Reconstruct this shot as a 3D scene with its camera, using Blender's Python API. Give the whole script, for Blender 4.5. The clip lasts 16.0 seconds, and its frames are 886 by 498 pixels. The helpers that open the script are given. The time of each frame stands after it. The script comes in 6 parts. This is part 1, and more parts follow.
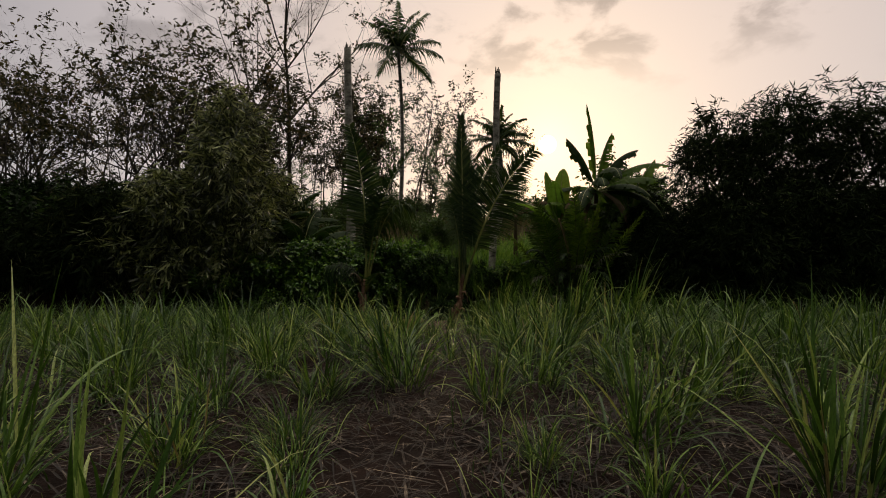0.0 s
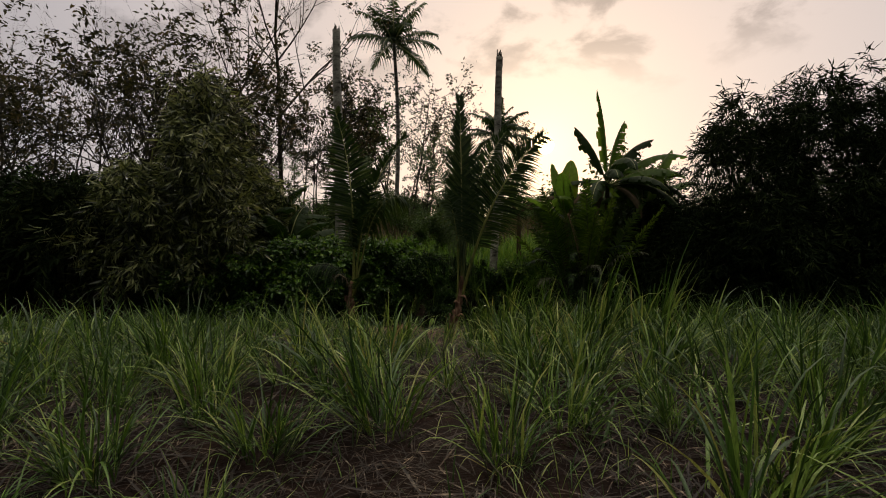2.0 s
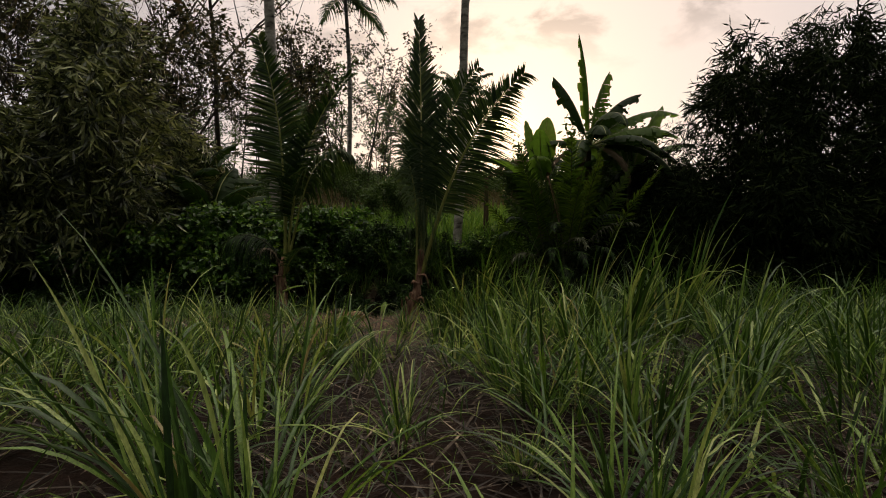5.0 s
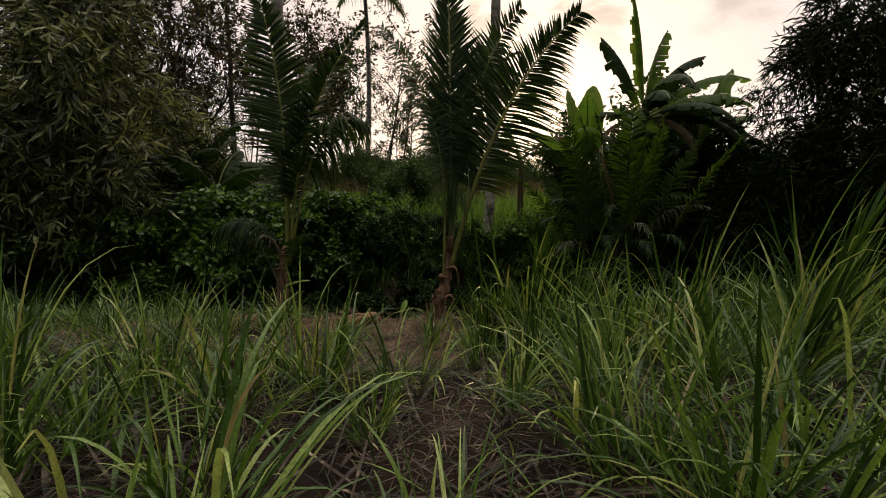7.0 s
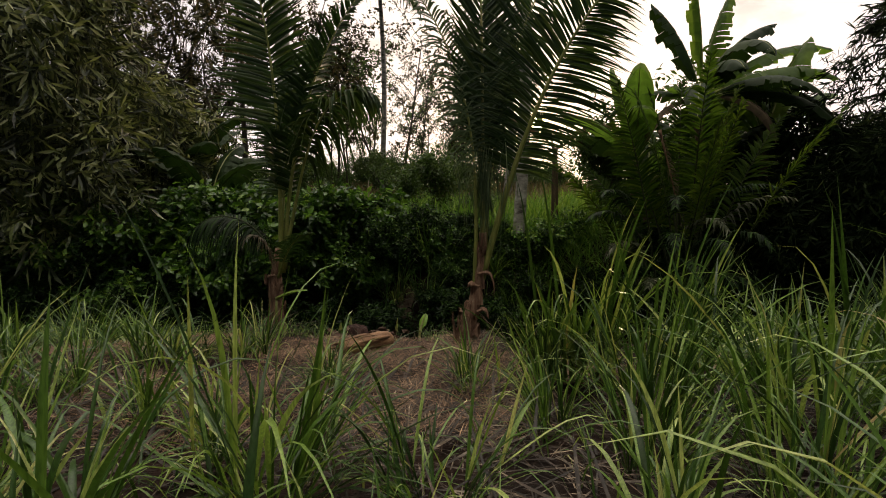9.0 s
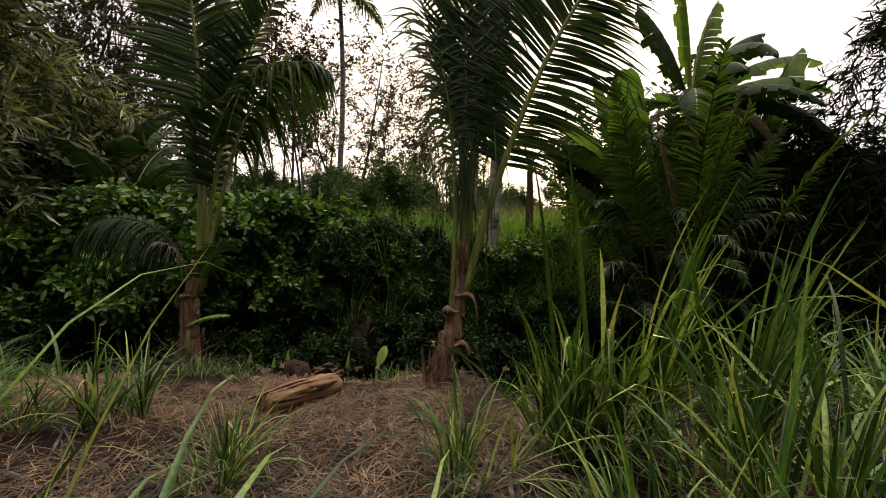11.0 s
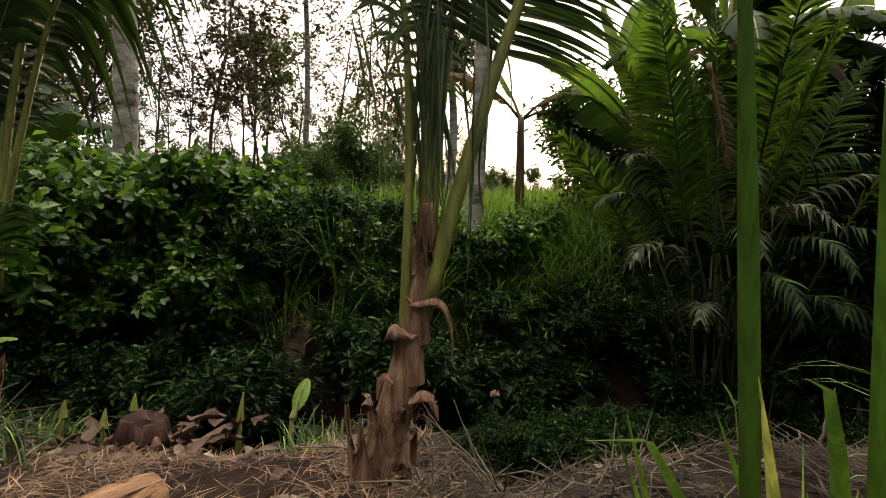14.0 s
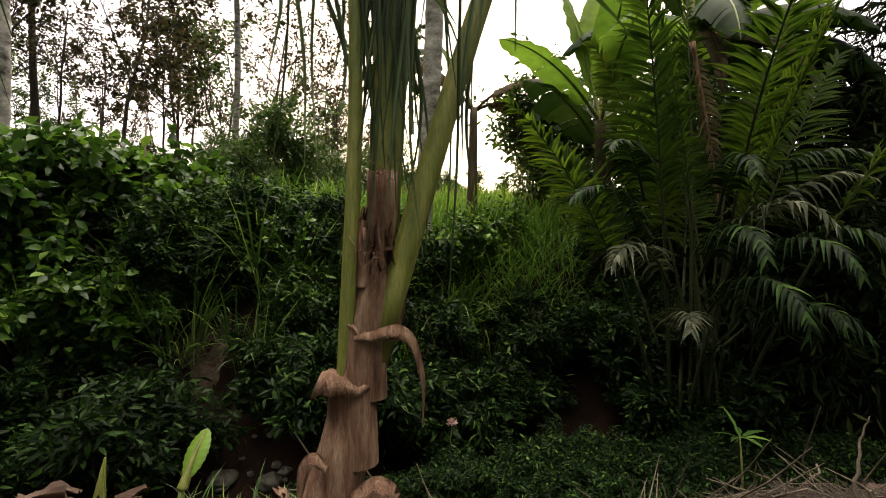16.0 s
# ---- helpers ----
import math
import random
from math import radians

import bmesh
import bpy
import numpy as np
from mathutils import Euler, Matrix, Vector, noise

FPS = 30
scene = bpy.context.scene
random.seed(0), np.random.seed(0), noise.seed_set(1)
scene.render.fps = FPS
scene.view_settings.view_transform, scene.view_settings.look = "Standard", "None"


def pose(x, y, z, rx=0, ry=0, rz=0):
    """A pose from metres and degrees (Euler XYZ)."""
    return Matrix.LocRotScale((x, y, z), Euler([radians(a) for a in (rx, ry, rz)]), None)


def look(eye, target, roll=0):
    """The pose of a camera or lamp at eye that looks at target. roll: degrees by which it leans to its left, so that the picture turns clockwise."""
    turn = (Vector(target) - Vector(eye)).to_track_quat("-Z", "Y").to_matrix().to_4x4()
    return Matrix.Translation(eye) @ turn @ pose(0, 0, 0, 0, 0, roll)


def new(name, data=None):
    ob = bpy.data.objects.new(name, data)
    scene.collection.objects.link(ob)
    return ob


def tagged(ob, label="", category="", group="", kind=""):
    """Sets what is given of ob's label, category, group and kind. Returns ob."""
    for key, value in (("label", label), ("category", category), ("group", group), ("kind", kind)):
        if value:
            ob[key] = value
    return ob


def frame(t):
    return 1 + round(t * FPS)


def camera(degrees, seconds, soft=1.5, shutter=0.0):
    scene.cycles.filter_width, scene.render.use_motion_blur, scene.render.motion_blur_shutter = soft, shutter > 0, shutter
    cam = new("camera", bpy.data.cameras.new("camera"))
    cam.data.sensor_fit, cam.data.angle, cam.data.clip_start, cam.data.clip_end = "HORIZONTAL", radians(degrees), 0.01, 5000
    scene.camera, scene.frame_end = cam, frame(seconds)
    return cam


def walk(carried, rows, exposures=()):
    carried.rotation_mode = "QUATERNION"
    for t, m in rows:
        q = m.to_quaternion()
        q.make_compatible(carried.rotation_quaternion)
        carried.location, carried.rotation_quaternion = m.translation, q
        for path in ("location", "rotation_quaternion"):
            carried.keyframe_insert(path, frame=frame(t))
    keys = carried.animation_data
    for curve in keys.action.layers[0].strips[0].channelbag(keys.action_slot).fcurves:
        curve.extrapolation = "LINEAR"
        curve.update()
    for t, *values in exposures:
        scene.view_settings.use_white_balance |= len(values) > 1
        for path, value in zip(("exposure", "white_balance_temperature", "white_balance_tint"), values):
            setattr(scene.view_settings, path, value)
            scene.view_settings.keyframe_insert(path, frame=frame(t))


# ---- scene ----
cam = camera(84.2, 16.0, soft=1.0)
PATH = [
    (0, (-0.055, 0.065, 1.94), (-0.053, 2.065, 1.908), 0.1),
    (0.5, (-0.057, 0.381, 1.92), (-0.071, 2.381, 1.889), 0.2),
    (1, (-0.061, 0.672, 1.952), (-0.082, 2.671, 1.912), -0.1),
    (1.5, (-0.031, 1.016, 1.918), (-0.05, 3.016, 1.88), 0.1),
    (2, (-0.029, 1.344, 1.876), (-0.018, 3.344, 1.846), 0.1),
    (2.5, (-0.05, 1.676, 1.831), (0.006, 3.675, 1.807), 0.2),
    (3, (-0.046, 2.056, 1.794), (0.049, 4.053, 1.759), 0.3),
    (3.5, (-0.016, 2.367, 1.762), (0.12, 4.361, 1.698), 0.2),
    (4, (0.03, 2.707, 1.73), (0.2, 4.697, 1.638), 0.3),
    (4.2, (0.036, 2.827, 1.728), (0.218, 4.816, 1.628), 0.3),
    (6.3, (-0.01, 4.387, 1.525), (0.175, 6.374, 1.384), 0.5),
    (6.5, (-0.006, 4.53, 1.513), (0.158, 6.518, 1.369), 0.3),
    (7, (-0.008, 4.884, 1.466), (0.092, 6.877, 1.325), 0.2),
    (7.5, (0.016, 5.228, 1.413), (0.06, 7.223, 1.276), -0.0),
    (8, (0.02, 5.592, 1.375), (0.029, 7.587, 1.239), -0.1),
    (8.5, (-0.036, 5.907, 1.349), (-0.023, 7.903, 1.217), -0.2),
    (9, (-0.081, 6.267, 1.292), (-0.048, 8.264, 1.184), -0.2),
    (9.2, (-0.096, 6.38, 1.296), (-0.048, 8.377, 1.198), -0.2),
    (11.3, (-0.149, 7.611, 1.148), (0.072, 9.598, 1.139), 0.8),
    (11.5, (-0.096, 7.739, 1.147), (0.128, 9.726, 1.131), 0.6),
    (12, (0.022, 8.076, 1.152), (0.25, 10.062, 1.123), 0.5),
    (12.5, (0.07, 8.36, 1.12), (0.306, 10.346, 1.076), 0.5),
    (13, (0.174, 8.672, 1.09), (0.42, 10.656, 1.043), 0.7),
    (13.5, (0.191, 8.928, 1.075), (0.45, 10.911, 1.024), 0.8),
    (14, (0.18, 9.196, 1.068), (0.473, 11.173, 1.006), 0.7),
    (14.5, (0.2, 9.427, 1.038), (0.549, 11.395, 0.972), 0.8),
    (15, (0.233, 9.603, 1.046), (0.656, 11.557, 0.985), 0.8),
    (15.5, (0.22, 9.783, 1.028), (0.705, 11.722, 0.978), 0.9),
    (16, (0.222, 9.928, 1.025), (0.755, 11.855, 0.984), 1.0),
]
EXPOSURES = [(0.0, -0.05), (3.5, 0.1), (7.0, 0.4), (9.0, 0.78), (12.5, 1.4), (14.0, 1.75), (16.0, 2.0)]
walk(cam, [(t, look(eye, target, roll)) for t, eye, target, roll in PATH], EXPOSURES)

# ---- world, sun, exposure ----
SUN_AZ, SUN_EL = 12.0, 10.9
SUN_DIR = Vector((math.sin(radians(SUN_AZ)) * math.cos(radians(SUN_EL)),
                  math.cos(radians(SUN_AZ)) * math.cos(radians(SUN_EL)), math.sin(radians(SUN_EL))))


def make_world():
    w = bpy.data.worlds.new("evening_sky")
    scene.world = w
    w.use_nodes = True
    nt = w.node_tree
    nt.nodes.clear()
    N, L = nt.nodes.new, nt.links.new
    out, bg = N("ShaderNodeOutputWorld"), N("ShaderNodeBackground")
    sky = N("ShaderNodeTexSky")
    sky.sky_type, sky.sun_disc = "NISHITA", False
    sky.sun_elevation, sky.sun_rotation = radians(SUN_EL), radians(SUN_AZ)
    tc = N("ShaderNodeTexCoord")
    nrm = N("ShaderNodeVectorMath"); nrm.operation = "NORMALIZE"
    L(tc.outputs["Generated"], nrm.inputs[0])
    dot = N("ShaderNodeVectorMath"); dot.operation = "DOT_PRODUCT"
    L(nrm.outputs[0], dot.inputs[0]); dot.inputs[1].default_value = SUN_DIR
    pos = N("ShaderNodeMath"); pos.operation = "MAXIMUM"; pos.inputs[1].default_value = 0.0
    L(dot.outputs["Value"], pos.inputs[0])

    def add(a, b):
        m = N("ShaderNodeVectorMath"); m.operation = "ADD"
        L(a, m.inputs[0]); L(b, m.inputs[1])
        return m.outputs[0]

    def scaled(a, f):
        m = N("ShaderNodeVectorMath"); m.operation = "SCALE"
        if isinstance(a, tuple):
            m.inputs[0].default_value = a
        else:
            L(a, m.inputs[0])
        if isinstance(f, float):
            m.inputs["Scale"].default_value = f
        else:
            L(f, m.inputs["Scale"])
        return m.outputs[0]

    def power(e):
        m = N("ShaderNodeMath"); m.operation = "POWER"
        L(pos.outputs[0], m.inputs[0]); m.inputs[1].default_value = e
        return m.outputs[0]

    # clouds: long soft banks, greyer away from the sun
    sep = N("ShaderNodeSeparateXYZ"); L(nrm.outputs[0], sep.inputs[0])
    mp = N("ShaderNodeMapping"); mp.inputs["Scale"].default_value = (1.0, 1.0, 1.9)
    mp.inputs["Location"].default_value = (1.3, 2.2, 0.9)
    L(nrm.outputs[0], mp.inputs["Vector"])
    nz = N("ShaderNodeTexNoise"); nz.inputs["Scale"].default_value = 6.5
    nz.inputs["Detail"].default_value = 7.0; nz.inputs["Roughness"].default_value = 0.56
    nz.inputs["Distortion"].default_value = 0.25
    L(mp.outputs[0], nz.inputs["Vector"])
    cl = N("ShaderNodeMapRange"); cl.inputs["From Min"].default_value, cl.inputs["From Max"].default_value = 0.48, 0.64
    cl.interpolation_type = "SMOOTHSTEP"
    L(nz.outputs["Fac"], cl.inputs["Value"])
    zf = N("ShaderNodeMapRange"); zf.inputs["From Min"].default_value, zf.inputs["From Max"].default_value = 0.24, 0.40
    zf.interpolation_type = "SMOOTHSTEP"
    L(sep.outputs["Z"], zf.inputs["Value"])
    cm = N("ShaderNodeMath"); cm.operation = "MULTIPLY"
    L(cl.outputs[0], cm.inputs[0]); L(zf.outputs[0], cm.inputs[1])

    # the vault brightens towards the zenith and dims away from the sun
    away = N("ShaderNodeMapRange"); away.interpolation_type = "SMOOTHSTEP"
    away.inputs["From Min"].default_value, away.inputs["From Max"].default_value = 0.0, 0.8
    away.inputs["To Min"].default_value = 0.015
    L(dot.outputs["Value"], away.inputs["Value"])
    col = scaled((0.49, 0.445, 0.452), away.outputs[0])
    zen = N("ShaderNodeMapRange"); zen.interpolation_type = "SMOOTHSTEP"
    zen.inputs["From Min"].default_value, zen.inputs["From Max"].default_value = 0.58, 1.0
    L(sep.outputs["Z"], zen.inputs["Value"])
    col = add(col, scaled((1.75, 1.62, 1.33), zen.outputs[0]))
    col = add(col, scaled(sky.outputs[0], 0.012))
    col = add(col, scaled((0.50, 0.315, 0.155), power(6.0)))
    col = add(col, scaled((0.12, 0.07, 0.0), power(40.0)))
    dark = N("ShaderNodeMath"); dark.operation = "MULTIPLY_ADD"
    L(cm.outputs[0], dark.inputs[0]); dark.inputs[1].default_value = -0.4; dark.inputs[2].default_value = 1.0
    col = scaled(col, dark.outputs[0])
    col = add(col, scaled((0.5, 0.3, 0.08), power(900.0)))
    disc = N("ShaderNodeMapRange")
    disc.inputs["From Min"].default_value, disc.inputs["From Max"].default_value = math.cos(radians(1.05)), math.cos(radians(0.7))
    L(dot.outputs["Value"], disc.inputs["Value"])
    col = add(col, scaled((9.0, 6.0, 2.6), disc.outputs[0]))
    L(col, bg.inputs["Color"])
    bg.inputs["Strength"].default_value = SKY
    L(bg.outputs[0], out.inputs[0])


SKY = 1.0
make_world()
sun_data = bpy.data.lights.new("sun", "SUN")
sun_data.energy, sun_data.angle, sun_data.color = 1.0, radians(3.0), (1.0, 0.72, 0.42)
sun = new("sun", sun_data)
sun.matrix_world = look((0, 0, 30), Vector((0, 0, 30)) - SUN_DIR)


# ---- materials ----
def material(name, build):
    m = bpy.data.materials.new(name)
    m.use_nodes = True
    nt = m.node_tree
    nt.nodes.clear()
    out = nt.nodes.new("ShaderNodeOutputMaterial")
    nt.links.new(build(nt, nt.nodes.new, nt.links.new), out.inputs["Surface"])
    return m


def ramp(nt, fac, stops):
    r = nt.nodes.new("ShaderNodeValToRGB")
    e = r.color_ramp.elements
    while len(e) < len(stops):
        e.new(0.5)
    for k, (p, c) in zip(e, stops):
        k.position, k.color = p, (*c, 1)
    nt.links.new(fac, r.inputs[0])
    return r.outputs[0]


def noise_tex(nt, scale, detail=4.0, rough=0.55, stretch=None):
    tc = nt.nodes.new("ShaderNodeTexCoord")
    vec = tc.outputs["Object"]
    if stretch:
        mp = nt.nodes.new("ShaderNodeMapping")
        mp.inputs["Scale"].default_value = stretch
        nt.links.new(vec, mp.inputs["Vector"])
        vec = mp.outputs[0]
    n = nt.nodes.new("ShaderNodeTexNoise")
    n.inputs["Scale"].default_value, n.inputs["Detail"].default_value, n.inputs["Roughness"].default_value = scale, detail, rough
    nt.links.new(vec, n.inputs["Vector"])
    return n.outputs["Fac"]


def mixed(nt, a, b, fac, blend="MIX"):
    m = nt.nodes.new("ShaderNodeMix")
    m.data_type, m.blend_type = "RGBA", blend
    for sock, v in ((m.inputs["Factor"], fac), (m.inputs["A"], a), (m.inputs["B"], b)):
        if isinstance(v, (int, float)):
            sock.default_value = v
        elif isinstance(v, tuple):
            sock.default_value = (*v, 1)
        else:
            nt.links.new(v, sock)
    return m.outputs["Result"]


def leaf_material(name, stops, spread=0.5, trans=0.35, rough=0.5, spec=0.3, streak=None, grain=None):
    """Leaves: colour varies from leaf to leaf and from plant to plant, a share of the light passes through."""
    def build(nt, N, L):
        geo, oi = N("ShaderNodeNewGeometry"), N("ShaderNodeObjectInfo")
        fac = N("ShaderNodeMix")
        fac.inputs["Factor"].default_value = 1.0 - spread
        L(geo.outputs["Random Per Island"], fac.inputs["A"]); L(oi.outputs["Random"], fac.inputs["B"])
        col = ramp(nt, fac.outputs["Result"], stops)
        n = noise_tex(nt, 9.0, 3.0)
        col = mixed(nt, col, ramp(nt, n, [(0.3, (0.55, 0.55, 0.5)), (0.7, (1.0, 1.0, 1.0))]), 0.7, "MULTIPLY")
        p = N("ShaderNodeBsdfPrincipled")
        L(col, p.inputs["Base Color"])
        p.inputs["Roughness"].default_value = rough
        p.inputs["Specular IOR Level"].default_value = spec
        if streak:
            s = noise_tex(nt, streak, 2.0, 0.55, grain)
            if grain:
                col = mixed(nt, col, ramp(nt, s, [(0.35, (0.5, 0.52, 0.5)), (0.62, (1.15, 1.12, 1.2))]), 0.75, "MULTIPLY")
                L(col, p.inputs["Base Color"])
            b = N("ShaderNodeBump"); b.inputs["Strength"].default_value = 0.3; b.inputs["Distance"].default_value = 0.004
            L(s, b.inputs["Height"]); L(b.outputs[0], p.inputs["Normal"])
        t = N("ShaderNodeBsdfTranslucent")
        L(mixed(nt, col, (1.0, 1.0, 0.45), 0.6, "MULTIPLY"), t.inputs["Color"])
        ms = N("ShaderNodeMixShader"); ms.inputs[0].default_value = trans
        L(p.outputs[0], ms.inputs[1]); L(t.outputs[0], ms.inputs[2])
        return ms.outputs[0]
    return material(name, build)


def solid_material(name, stops, scale, rough=0.85, bump=0.6, dist=0.01, stretch=None, fine=None, vary=0.3, spec=0.2):
    """Bark, soil, straw and stone: two scales of noise in colour and relief."""
    def build(nt, N, L):
        n1 = noise_tex(nt, scale, 5.0, 0.6, stretch)
        n2 = noise_tex(nt, fine or scale * 7, 4.0, 0.6, stretch)
        geo, oi = N("ShaderNodeNewGeometry"), N("ShaderNodeObjectInfo")
        col = ramp(nt, n1, stops)
        col = mixed(nt, col, ramp(nt, n2, [(0.3, (0.5, 0.5, 0.5)), (0.65, (1.1, 1.1, 1.1))]), 0.75, "MULTIPLY")
        col = mixed(nt, col, ramp(nt, geo.outputs["Random Per Island"], [(0.0, (0.3, 0.3, 0.3)), (0.6, (0.8, 0.8, 0.8)), (1.0, (1.6, 1.55, 1.45))]), vary, "MULTIPLY")
        p = N("ShaderNodeBsdfPrincipled")
        L(col, p.inputs["Base Color"])
        p.inputs["Roughness"].default_value = rough
        p.inputs["Specular IOR Level"].default_value = spec
        add = N("ShaderNodeMath"); add.operation = "MULTIPLY_ADD"; add.inputs[1].default_value = 0.45
        L(n2, add.inputs[0]); L(n1, add.inputs[2])
        b = N("ShaderNodeBump"); b.inputs["Strength"].default_value = bump; b.inputs["Distance"].default_value = dist
        L(add.outputs[0], b.inputs["Height"]); L(b.outputs[0], p.inputs["Normal"])
        return p.outputs[0]
    return material(name, build)


